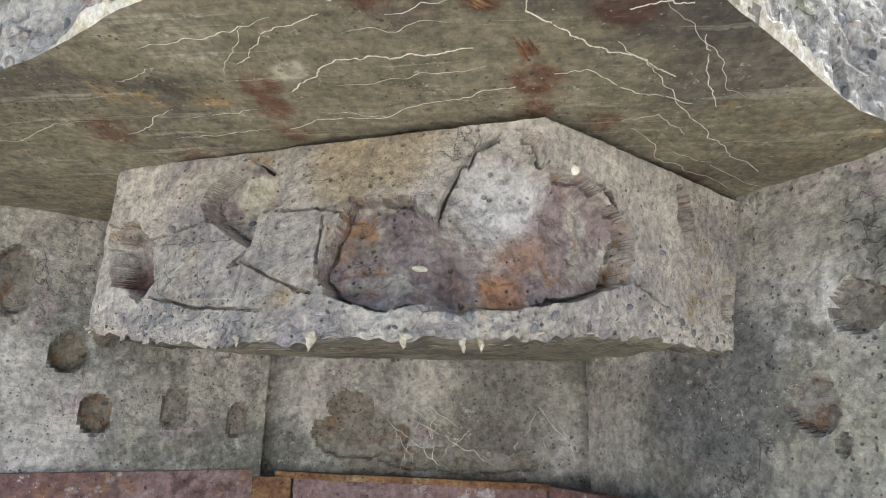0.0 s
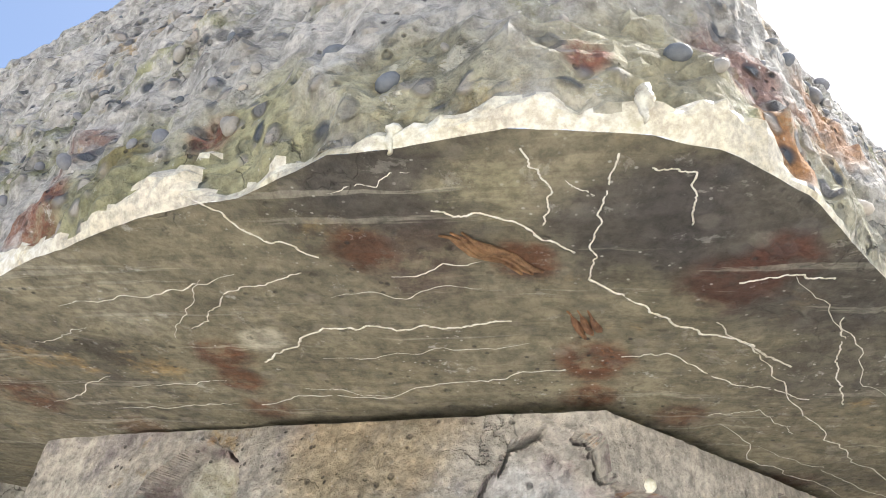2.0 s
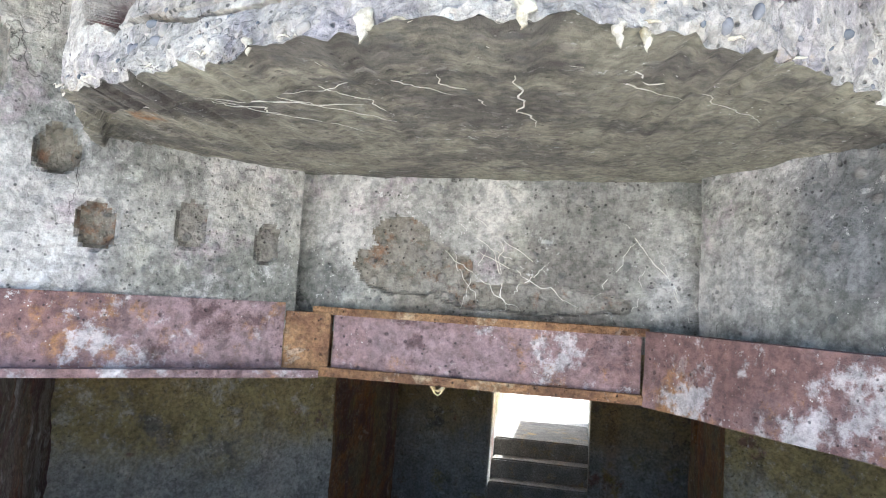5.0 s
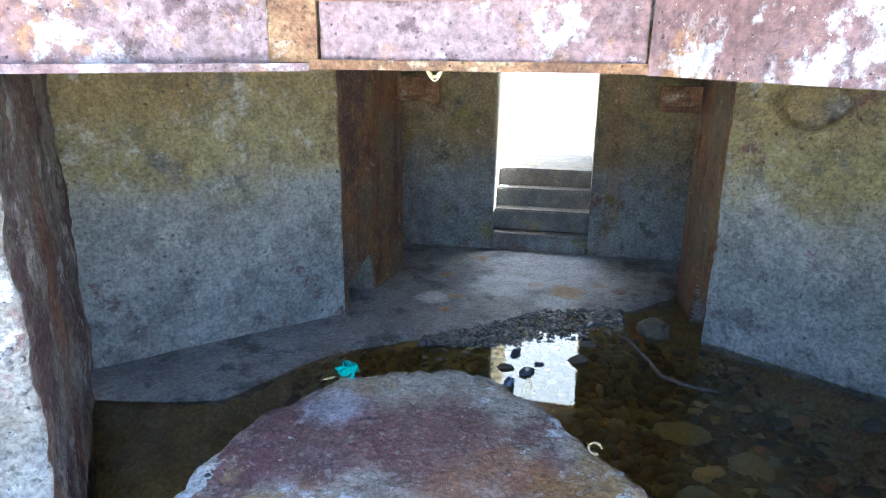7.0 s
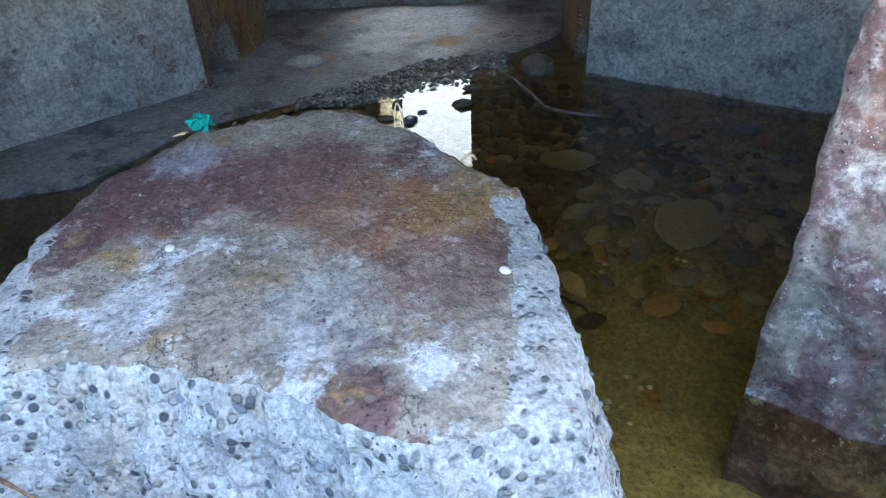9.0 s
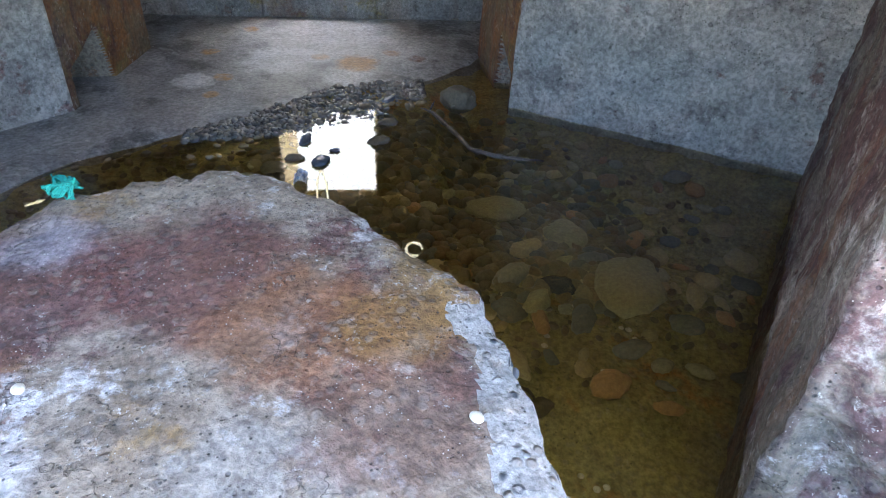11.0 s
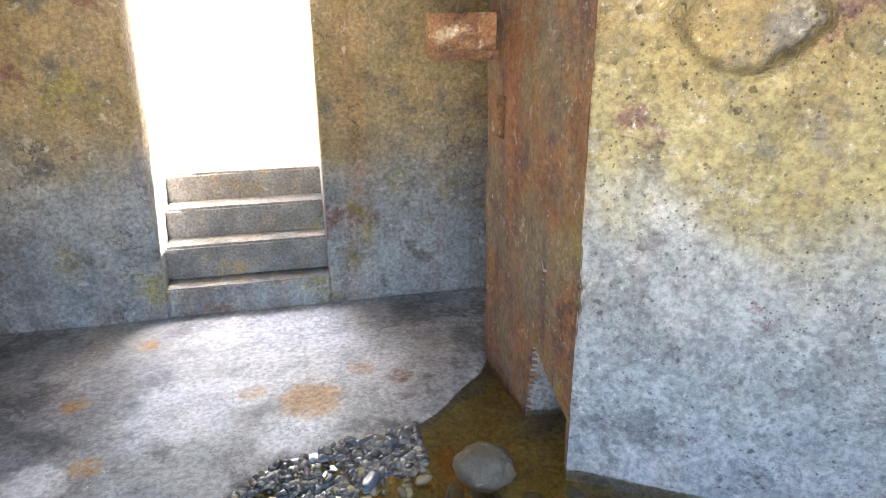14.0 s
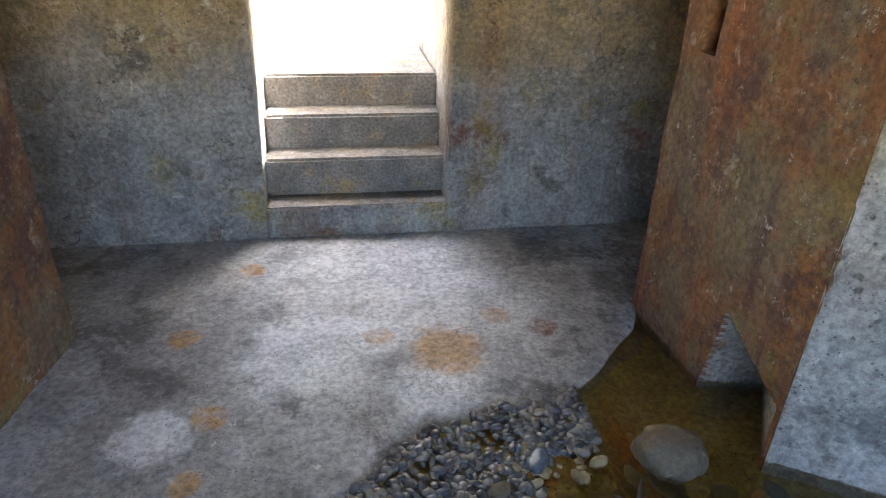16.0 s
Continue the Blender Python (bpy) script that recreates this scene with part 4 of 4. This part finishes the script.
for i, (w, *turns) in enumerate(VEINS + FINE):
    for j, (p, q) in enumerate(zip(turns, turns[1:])):
        line = wander((*p, 0), (*q, 0), 26, 0.075 * math.dist(p, q) + 0.003, i * 3.7 + j)
        for p in line:
            p.z = soffit_z(p.x, p.y) - 0.0004
        tube(bv, line, 0.0004 + 0.00042 * w, 5, 0.5, seed=i + j, taper=len(turns) < 3)
soffit = structure("roof_soffit", bm, m_soffit, "olive-grey concrete soffit with white calcite cracks")
part("calcite_vein", bv, m_vein, soffit, "thin white calcite veins in the cracks", True)

# exposed reinforcement in the soffit
for x0, y0, x1, y1 in ((0.742, -4.80, 0.775, -4.70), (0.63, -4.935, 0.70, -4.87)):
    for k in range(3):
        bm = bmesh.new()
        tube(bm, [Vector((x0 + (x1 - x0) * i / 8 + 0.010 * k, y0 + (y1 - y0) * i / 8, soffit_z(x0, y0) - 0.003 + 0.003 * math.sin(i * 1.3 + k))) for i in range(9)], 0.005, 6)
        part("reinforcing_bar", bm, m_rust, soffit, "rusted flaking steel bar")


def edge_h(p):
    return 1.0 - 0.15 * min(1, max(0, p.x - 0.6)) + 0.55 * min(0.8, max(0, 0.45 - p.x))


def lime(u, v):
    """How far inside the flowstone along the lip, 0 to 1."""
    w = max(0.0, min(1.0, (u - 0.42) / 0.1, (0.80 - u) / 0.08))
    width = w * (0.032 + 0.075 * noise.fractal(Vector((u * 16, 3.0, v * 6)), 0.7, 2.1, 5))
    return max(0.0, min(1.0, (width - v) / 0.02))


def roof_edge(u, v):
    p = along(ROOF, u)
    q = Vector((p.x, p.y + 0.02 * v + 0.36 * v ** 2.0, soffit_z(p.x, p.y) + edge_h(p) * v))
    return q + Vector((0, -1, 0.3)).normalized() * ((rough_at(q, 0.024, 7) + rough_at(q, 0.013, 26, 5)) * min(1, v * 55) + 0.012 * lime(u, v) * min(1, v * 40))


bm = bmesh.new()
grid(bm, roof_edge, 520, 190, lambda u, v: lime(u, v) > 0.25)
edge = structure("roof_edge", bm, m_rough, "rough pebbly broken edge of the roof slab with cream flowstone")
edge.data.materials.append(m_calcite)
bm = bmesh.new()
for k in range(240):
    u, v = random.uniform(0.25, 0.8), random.uniform(0.08, 0.9)
    q = roof_edge(u, v)
    r = random.uniform(0.004, 0.011)
    bmesh.ops.create_icosphere(bm, subdivisions=2, radius=r, matrix=Matrix.Translation(q) @ Euler((random.random() * 3, random.random() * 3, 0)).to_matrix().to_4x4() @ Matrix.Diagonal((1.3, 1, 0.75, 1)))
tagged(part("embedded_pebble", bm, m_pebble, edge, "rounded pebbles standing out of the concrete", True), kind="stuff")

for i, (u, r, h) in enumerate(((0.595, 0.010, 0.018), (0.56, 0.008, 0.014), (0.655, 0.006, 0.012))):
    q = roof_edge(u, 0.02)
    part("stalactite", stalactite(q.x, q.y - 0.005, q.z - 0.01, r, h, i), m_calcite, edge, "small cream calcite drip", True)
structure("roof_top", box(-2.8, 3.4, -3.75, 0.4, 2.3, 3.15), m_rough, "concrete roof slab")

# calcite on the recessed panel
bv = bmesh.new()
for i in range(14):
    x0, z0 = random.uniform(0.30, 0.85), random.uniform(1.88, 2.04)
    x1, z1 = x0 + random.uniform(-0.12, 0.26), z0 - random.uniform(0.08, 0.22)
    pts = []
    for k in range(25):
        s = k / 24
        pts.append(Vector((x0 + (x1 - x0) * s + 0.012 * noise.fractal(Vector((s * 5, i * 2.3, 0)), 0.8, 2, 3), -3.677, max(1.78, z0 + (z1 - z0) * s + 0.012 * noise.noise(Vector((s * 9, i, 3)))))))
    for p in pts:
        p.y -= rough_at((p.x, -3.675, p.z), 0.006, 9) - 0.002
    tube(bv, pts, random.uniform(0.0008, 0.0018), 5, 0.5, Vector((0, 1, 0)), i)
part("calcite_vein", bv, m_vein, bpy.data.objects["wall_front_middle"], "branching white calcite veins", True)
bv = bmesh.new()
for i in range(14):
    u = random.uniform(0.08, 0.5) if i < 8 else random.uniform(0.5, 0.7)
    a, b = under_f(u, random.uniform(0.03, 0.2)), under_f(u + random.uniform(0.03, 0.16), random.uniform(0.1, 0.5))
    za, zb = a.z, b.z
    a.z, b.z = 0, 0
    line = wander(a, b, 24, 0.03, i * 1.9)
    for k, p in enumerate(line):
        p.z = za + (zb - za) * k / 24 - 0.001
    tube(bv, line, random.uniform(0.001, 0.0022), 5, 0.5, seed=i)
part("calcite_vein", bv, m_vein, ledge, "crooked white calcite veins", True)
# hanging bits under the beam
bm = bmesh.new()
tube(bm, [Vector((0.30 + 0.045 * i / 10, -3.69, 1.60 - 0.022 * math.sin(math.pi * i / 10))) for i in range(11)], 0.006, 6, taper=False)
tube(bm, [Vector((0.305 + 0.04 * i / 10, -3.70, 1.60 - 0.030 * math.sin(math.pi * i / 10))) for i in range(11)], 0.003, 6, taper=False)
part("frayed_strand", bm, m_rope, beam, "loop of frayed tan fibre")

# ---- fallen slab ----
OUT = [(-0.43, -3.69), (-0.35, -3.36), (-0.15, -3.08), (0.26, -2.97), (0.4, -3.03), (0.55, -3.14), (0.8, -3.42), (0.92, -3.57), (0.95, -3.84), (0.98, -4.13), (0.97, -4.33), (0.84, -4.33), (0.70, -4.37), (0.56, -4.33), (0.45, -4.26), (0.34, -4.22), (0.17, -4.18), (-0.08, -4.13), (-0.24, -4.16), (-0.31, -4.16), (-0.40, -3.96)]
CEN = Vector((0.25, -3.68))


def slab_top(x, y):
    return 0.435 + 0.055 * (y + 3.5) + 0.03 * (x - 0.2) + rough_at((x, y, 0), 0.008, 5) + rough_at((x, y, 5), 0.004, 22, 3)


def ragged(p):
    d = (p - CEN).normalized()
    return p + d * (rough_at((p.x, p.y, 7), 0.022, 9) + rough_at((p.x, p.y, 9), 0.010, 30, 3))


NS = 300
bm = bmesh.new()
rows = []
for j in range(1, 61):
    ring = []
    for i in range(NS):
        p = along(OUT + OUT[:1], i / NS)
        q = CEN.lerp(ragged(p), j / 60)
        z = slab_top(q.x, q.y)
        if j > 56:
            z -= 0.012 * (j - 56) / 4
        ring.append(bm.verts.new((q.x, q.y, z)))
    rows.append(ring)
mid = bm.verts.new((CEN.x, CEN.y, slab_top(CEN.x, CEN.y)))
for r in range(len(rows) - 1):
    for i in range(NS):
        k = (i + 1) % NS
        c = bm.faces.new((rows[r][i], rows[r + 1][i], rows[r + 1][k], rows[r][k]))
        q = rows[r][i].co
        w = 0.05 * noise.noise(q * 9)
        if (q.x + w > 0.845 and q.y < -3.58) or (q.x + w < -0.36 - (q.y + 3.69) * 0.33 and q.y < -3.55):
            c.material_index = 1
for i in range(NS):
    bm.faces.new((mid, rows[0][i], rows[0][(i + 1) % NS]))
bmesh.ops.recalc_face_normals(bm, faces=bm.faces)
slab = tagged(new("concrete_slab"), "fallen rust-stained concrete slab lying in the water", "slab")
part("top_face", bm, m_slab, slab, "maroon and ochre stained cast face").data.materials.append(m_fresh)
bm = bmesh.new()


def slab_side(u, v):
    p = along(OUT + OUT[:1], u)
    q = ragged(p)
    d = (p - CEN).normalized()
    z0 = slab_top(q.x, q.y) - 0.012
    lean = 0.24 if q.y < -4.0 else (0.22 if q.x < -0.2 else 0.10)
    out = d * (lean * v ** 0.8 - 0.5 * max(0, v - 0.75))
    z = z0 + (-0.35 - z0) * v
    s = min(1, v * 12)
    w = Vector((q.x + out.x, q.y + out.y, z))
    k = s * (rough_at(w, 0.022, 8) + rough_at(w, 0.012, 30, 4))
    return w + Vector((d.x, d.y, 0)) * k


grid(bm, slab_side, 300, 60)
part("broken_side", bm, m_fresh, slab, "pale broken concrete full of pebbles")
bm = bmesh.new()
for k in range(420):
    u, v = random.random(), random.uniform(0.03, 0.45)
    q = slab_side(u, v)
    bmesh.ops.create_icosphere(bm, subdivisions=2, radius=random.choice((0.003, 0.004, 0.005, 0.006, 0.008, 0.012)), matrix=Matrix.Translation(q) @ Euler((random.random() * 3, random.random() * 3, 0)).to_matrix().to_4x4() @ Matrix.Diagonal((1.3, 1, 0.7, 1)))
tagged(part("embedded_pebble", bm, m_pebble, slab, "grey pebbles in the broken concrete", True), kind="stuff")
for k, (a, b) in enumerate((((-0.30, -4.28, 0.20), (0.0, -4.40, 0.17)), ((-0.36, -4.26, 0.06), (-0.22, -4.36, 0.16)), ((-0.42, -4.24, 0.10), (-0.26, -4.30, 0.02)), ((-0.38, -4.12, 0.12), (-0.52, -4.20, 0.22)), ((-0.40, -3.95, 0.30), (-0.50, -4.02, 0.24)))):
    bm = bmesh.new()
    a, b = Vector(a), Vector(b)
    tube(bm, [a.lerp(b, i / 10) + Vector((0, 0, 0.02 * math.sin(i * 0.5 + k))) for i in range(11)], 0.006, 6, taper=False)
    part("reinforcing_bar", bm, m_rust, slab, "bent rusty reinforcing bar")

# ---- stones, gravel and litter ----
def stone_mesh(seed, r=1.0, flat=0.6, bumps=0.30, sub=3):
    bm = bmesh.new()
    bmesh.ops.create_icosphere(bm, subdivisions=sub, radius=r)
    for v in bm.verts:
        k = 1 + bumps * noise.fractal(v.co * 0.9 + Vector((seed * 7.1, 0, 0)), 0.8, 2, 3) + 0.05 * noise.noise(v.co * 3.1 + Vector((seed, 2, 0)))
        v.co = Vector((v.co.x * k * 1.15, v.co.y * k * (0.75 + 0.2 * math.sin(seed * 2.3)), v.co.z * k * flat))
    me = bpy.data.meshes.new("stone")
    bm.to_mesh(me)
    bm.free()
    for p in me.polygons:
        p.use_smooth = True
    me.materials.append(m_stone)
    return me


STONES = [stone_mesh(i, 1, 0.45 + 0.05 * (i % 4)) for i in range(9)]


def lay_stone(x, y, z, r, k, turn, label, group="", name="stone", material=None):
    me = STONES[k % 9]
    if material:
        me = me.copy()
        me.materials[0] = material
    ob = new(name, me)
    ob.matrix_world = pose(x, y, z, random.uniform(-9, 9), random.uniform(-9, 9), turn) @ Matrix.Diagonal((r, r, r * (0.5 if r > 0.09 else 0.8), 1))
    return tagged(ob, label, "stone", group)


placed = []


def free_spot(x, y, r):
    for a, b, q in placed:
        if (a - x) ** 2 + (b - y) ** 2 < ((q + r) * 0.82) ** 2:
            return False
    placed.append((x, y, r))
    return True


LARGE = [(1.25, -2.21, 0.13, 0, 20, "large flat olive stone under the water", "olive"), (1.70, -2.76, 0.16, 3, 70, "long flat olive stone under the water", "olive"), (1.22, -2.69, 0.075, 7, 40, "orange-brown rounded stone under the water", None), (1.42, -2.73, 0.07, 1, 10, "dark grey rounded stone under the water", "blue"),
         (1.32, -2.49, 0.075, 4, 30, "grey rounded stone under the water", None), (1.54, -2.37, 0.095, 6, 80, "flat olive stone under the water", "olive"), (1.61, -2.54, 0.065, 2, 15, "tan rounded stone under the water", None), (1.30, -2.84, 0.065, 8, 50, "olive stone under the water", "olive")]
SMALL = [(0.80, -1.38, 0.042, 4, 60, "dark blue-grey wet stone", "blue"), (0.79, -1.66, 0.045, 5, 20, "smooth light grey wet stone", "pale"), (0.73, -1.87, 0.045, 6, 0, "small pitted grey stone", "pale"), (0.68, -1.46, 0.03, 1, 40, "smooth grey wet stone", "pale"), (0.39, -1.86, 0.04, 2, 75, "dark blue-grey wet stone", "blue"),
         (0.47, -2.07, 0.04, 3, 60, "dark blue-grey wet stone", "blue"), (0.35, -2.03, 0.033, 7, 10, "small rounded grey wet stone", "pale"), (0.53, -1.96, 0.022, 5, 10, "small dark wet beach stone", "blue"), (1.20, -3.30, 0.055, 2, 30, "pale grey-green stone lying in the silt", "pale")]
for x, y, r, k, turn, label, mt in LARGE + SMALL:
    mat_ = {None: None, "pale": m_palestone, "olive": m_olivestone, "blue": m_bluestone}[mt]
    zz = 0.002 + r * 0.16 if mt and r < 0.05 else min(bed_z(x, y) + r * 0.35, -0.02 - r * 0.55)
    lay_stone(x, y, zz, r, k, turn, label, "", "rock" if r > 0.07 else "stone", mat_)
    placed.append((x, y, r))
bm = bmesh.new()
bmesh.ops.create_icosphere(bm, subdivisions=4, radius=0.085)
for v in bm.verts:
    k = 1 + 0.22 * noise.fractal(v.co * 14, 0.8, 2, 3)
    v.co = Vector((v.co.x * 1.15 * k, v.co.y * 0.85 * k, max(-0.06, min(0.062, v.co.z * 0.85 * k + v.co.x * 0.15))))
rock = tagged(mesh_object("rock", bm, m_palestone, None, True), "pale tan blocky rock standing out of the water", "stone")
rock.matrix_world = pose(1.17, -1.42, 0.03, 0, 4, -20)
placed.append((1.17, -1.42, 0.09))
n_stone = 0
for k in range(9000):
    x, y = random.uniform(-0.45, 2.3), random.uniform(-3.3, -1.3)
    if y > floor_edge(x) - 0.40 or x > 1.35 + (-1.45 - y) * 1.35 or (y < -2.75 and x < 0.75) or (x < 0.3 and y > -1.95):
        continue
    dens = 1.0 if y > -2.95 else 0.25
    if x > 1.75:
        dens *= 0.4
    if random.random() > dens:
        continue
    r = random.choice((0.028, 0.032, 0.036, 0.042, 0.05, 0.058, 0.068))
    if y > -1.8:
        r *= 0.6
    if not free_spot(x, y, r):
        continue
    lay_stone(x, y, min(bed_z(x, y) + r * 0.30, -0.012 - r * 0.6) if y < floor_edge(x) - 0.36 else bed_z(x, y) + r * 0.3, r, k, random.uniform(0, 180), "rounded stone lying on the pool's bed", "stones on the pool's bed")
    n_stone += 1
    if n_stone >= 300:
        break


def gravel(count, place, size, material, name, label):
    """Many small stones, too many to count, as one mesh."""
    base = bmesh.new()
    bmesh.ops.create_icosphere(base, subdivisions=2, radius=1)
    vs = np.array([v.co[:] for v in base.verts])
    fs = np.array([[v.index for v in f.verts] for f in base.faces])
    base.free()
    V, F = [], []
    made = 0
    for _ in range(count * 6):
        spot = place()
        if spot is None:
            continue
        r = random.uniform(*size)
        m = np.array(Euler((random.uniform(-0.4, 0.4), random.uniform(-0.4, 0.4), random.uniform(0, 6.28))).to_matrix())
        V.append((vs * np.array((1.25, 0.9, 0.62)) * r * (1 + 0.12 * np.sin(vs[:, [1]] * 3 + made))) @ m.T + np.array(spot))
        F.append(fs + made * len(vs))
        made += 1
        if made >= count:
            break
    me = bpy.data.meshes.new(name)
    me.from_pydata(np.concatenate(V).tolist(), [], np.concatenate(F).tolist())
    for p in me.polygons:
        p.use_smooth = True
    me.materials.append(material)
    return tagged(new(name, me), label, "gravel", kind="stuff")


def beach_spot():
    x = random.uniform(-0.15, 1.0)
    off = random.uniform(-0.02, 1.0) ** 1.0 * 0.44 * min(1, max(0.25, (x + 0.2) * 1.6)) * (1 if x < 0.8 else 0.5)
    y = floor_edge(x) - off
    return x, y, 0.014 - 0.03 * off / 0.44 + random.uniform(-0.004, 0.010)


def bed_spot():
    x, y = random.uniform(-0.7, 2.2), random.uniform(-3.2, -1.3)
    if y > floor_edge(x) - 0.05 or x > 1.3 + (-1.45 - y) * 1.3:
        return None
    if random.random() > (1.0 if x < 1.0 else 0.35):
        return None
    return x, y, bed_z(x, y) + 0.004


def cobble_spot():
    x, y = random.uniform(-0.7, 1.9), random.uniform(-3.0, -1.4)
    if y > floor_edge(x) - 0.34 or x > 1.25 + (-1.45 - y) * 0.9 or y < -2.55 - 0.35 * random.random() and x > 0.9:
        return None
    return x, y, min(bed_z(x, y) + 0.012, -0.045)


gravel(1900, beach_spot, (0.006, 0.019), m_gravel, "gravel_bank", "bank of small wet dark pebbles beside the floor")
gravel(1500, cobble_spot, (0.022, 0.046), m_cobble, "bed_cobbles", "rounded olive-brown cobbles crowding the pool's bed")
gravel(1700, bed_spot, (0.008, 0.022), m_silt_stone, "bed_gravel", "small brown pebbles on the pool's bed")

# limpet shells on the silt
for k in range(26):
    a = random.uniform(0, 6.28)
    cx, cy = ((1.45, -2.99), (1.24, -3.62))[k % 2]
    x, y, r = cx + 0.22 * math.sqrt(random.random()) * math.cos(a), cy + 0.16 * math.sqrt(random.random()) * math.sin(a), random.uniform(0.009, 0.014)
    bm = bmesh.new()
    bmesh.ops.create_cone(bm, cap_ends=True, segments=12, radius1=r, radius2=r * 0.25, depth=r * 0.7)
    ob = tagged(mesh_object("limpet_shell", bm, m_shell, None, True), "small pale yellow limpet shell on the silt", "shell", "limpet shells")
    ob.matrix_world = pose(x, y, bed_z(x, y) + r * 0.35 + 0.002, 0, 0, a * 57)


def shell_on_slab(x, y, r):
    bm = bmesh.new()
    bmesh.ops.create_icosphere(bm, subdivisions=3, radius=r)
    for v in bm.verts:
        v.co.z *= 0.45 if v.co.z > 0 else 0.15
        v.co.x *= 0.8
    ob = tagged(mesh_object("white_shell", bm, m_shell, None, True), "small white shell lying on the slab", "shell")
    ob.matrix_world = pose(x, y, slab_top(x, y) + r * 0.1, 0, 0, 30)


shell_on_slab(0.85, -3.90, 0.016)
shell_on_slab(-0.01, -3.76, 0.016)

# driftwood stick
stick = tagged(new("driftwood_stick"), "wet dark forked driftwood stick half under water", "stick")
bm = bmesh.new()
S = [Vector(p) for p in ((0.96, -1.54, 0.03), (1.01, -1.60, 0.035), (1.07, -1.72, 0.02), (1.12, -1.84, 0.012), (1.16, -1.96, 0.004), (1.26, -2.02, 0.004), (1.37, -2.06, 0.006), (1.48, -2.09, 0.01))]
fine = [S[i].lerp(S[i + 1], j / 6) + Vector((0, 0.006 * noise.noise(Vector((i + j / 6, 0, 5))), 0.004 * noise.noise(Vector((i * 2 + j / 3, 3, 5))))) for i in range(len(S) - 1) for j in range(6)] + [S[-1]]
tube(bm, fine, 0.015, 8, seed=2.0)
part("stem", bm, m_wood, stick, "grey-brown wet wood", True)
bm = bmesh.new()
tube(bm, [Vector((1.0, -1.585, 0.035)).lerp(Vector((1.03, -1.52, 0.06)), i / 5) for i in range(6)], 0.008, 7, seed=4.0)
part("twig", bm, m_wood, stick, "broken stub")

# sunken dark branch with a rust plume
bm = bmesh.new()
for k, (p, q) in enumerate((((0.72, -2.85), (1.05, -3.15)), ((1.05, -3.15), (1.22, -3.30)), ((0.88, -3.0), (0.98, -2.88)), ((0.93, -3.35), (1.12, -3.65)))):
    line = wander((*p, 0), (*q, 0), 16, 0.03, k * 2.2)
    for w in line:
        w.z = bed_z(w.x, w.y) + 0.03
    tube(bm, line, 0.010, 7, seed=k)
tagged(mesh_object("sunken_branch", bm, m_wood, None, True), "dark rusty branch lying under the water", "branch")

# crushed plastic, net and rings
bm = bmesh.new()
grid(bm, lambda u, v: Vector((0.365 + 0.055 * u, -2.28 + 0.10 * v, 0.012 + 0.016 * noise.noise(Vector((u * 5, v * 6, 1))) + 0.018 * math.sin(u * 3.1))), 14, 18)
r_ = bm.faces[:]
bmesh.ops.solidify(bm, geom=r_, thickness=0.002)
tagged(mesh_object("crushed_wrapper", bm, m_foil, None, False), "crumpled pale blue-white plastic wrapper in the water", "litter")
net = tagged(new("net_tangle"), "tangled green fishing net on the slab's edge", "net")
for k in range(16):
    bm = bmesh.new()
    ph = random.uniform(0, 6)
    tube(bm, [Vector((-0.14 + 0.035 * math.sin(i * 0.7 + ph) * random.uniform(0.7, 1.1), -3.09 + 0.03 * math.cos(i * 0.9 + ph * 2), slab_top(-0.14, -3.12) + 0.022 + 0.022 * math.sin(i * 1.1 + ph * 3))) for i in range(16)], 0.0035, 5, taper=False)
    part("strand", bm, m_net, net)
bm = bmesh.new()
tube(bm, [Vector((-0.18 - 0.005 * i, -3.115 - 0.004 * i, slab_top(-0.2, -3.2) + 0.012)) for i in range(9)], 0.006, 6)
part("cord", bm, m_rope, net, "frayed tan cord")
ring = tagged(new("strap_loop"), "bent tan plastic strap loop standing on the slab's edge", "strap")
bm = bmesh.new()
tube(bm, [Vector((0.54 + 0.014 * math.cos(a / 14 * 3.14), -3.135, slab_top(0.54, -3.16) - 0.012 + 0.085 * math.sin(a / 14 * 3.14))) for a in range(15)], 0.0045, 6, taper=False)
part("loop", bm, m_rope, ring)
ring = tagged(new("cord_ring"), "small tan cord ring on the slab's edge", "cord")
bm = bmesh.new()
tube(bm, [Vector((0.77 + 0.020 * math.cos(a / 12 * 5.2), -3.40 + 0.012 * math.sin(a / 12 * 5.2), slab_top(0.76, -3.42) + 0.012 + 0.012 * math.sin(a / 12 * 5.2))) for a in range(13)], 0.005, 6, taper=False)
part("loop", bm, m_rope, ring)

# corroded steel stubs on the piers
for x0, x1, z0, label in ((-0.62, -0.30, 1.30, "short corroded steel beam stub on the pier"), (1.15, 1.45, 1.27, "short corroded steel beam stub on the pier")):
    b_ = tagged(new("beam_stub"), label, "beam", "beam stubs")
    part("web", wall_block((x0, -0.72), (x1, -0.72), z0, z0 + 0.14, 0.06, 0.014, 30, scale=12), m_rust, b_)
    part("flange", wall_block((x0 + 0.02, -0.76), (x1 + 0.01, -0.76), z0 - 0.02, z0 + 0.012, 0.16, 0.012, 30, scale=12), m_rust, b_)
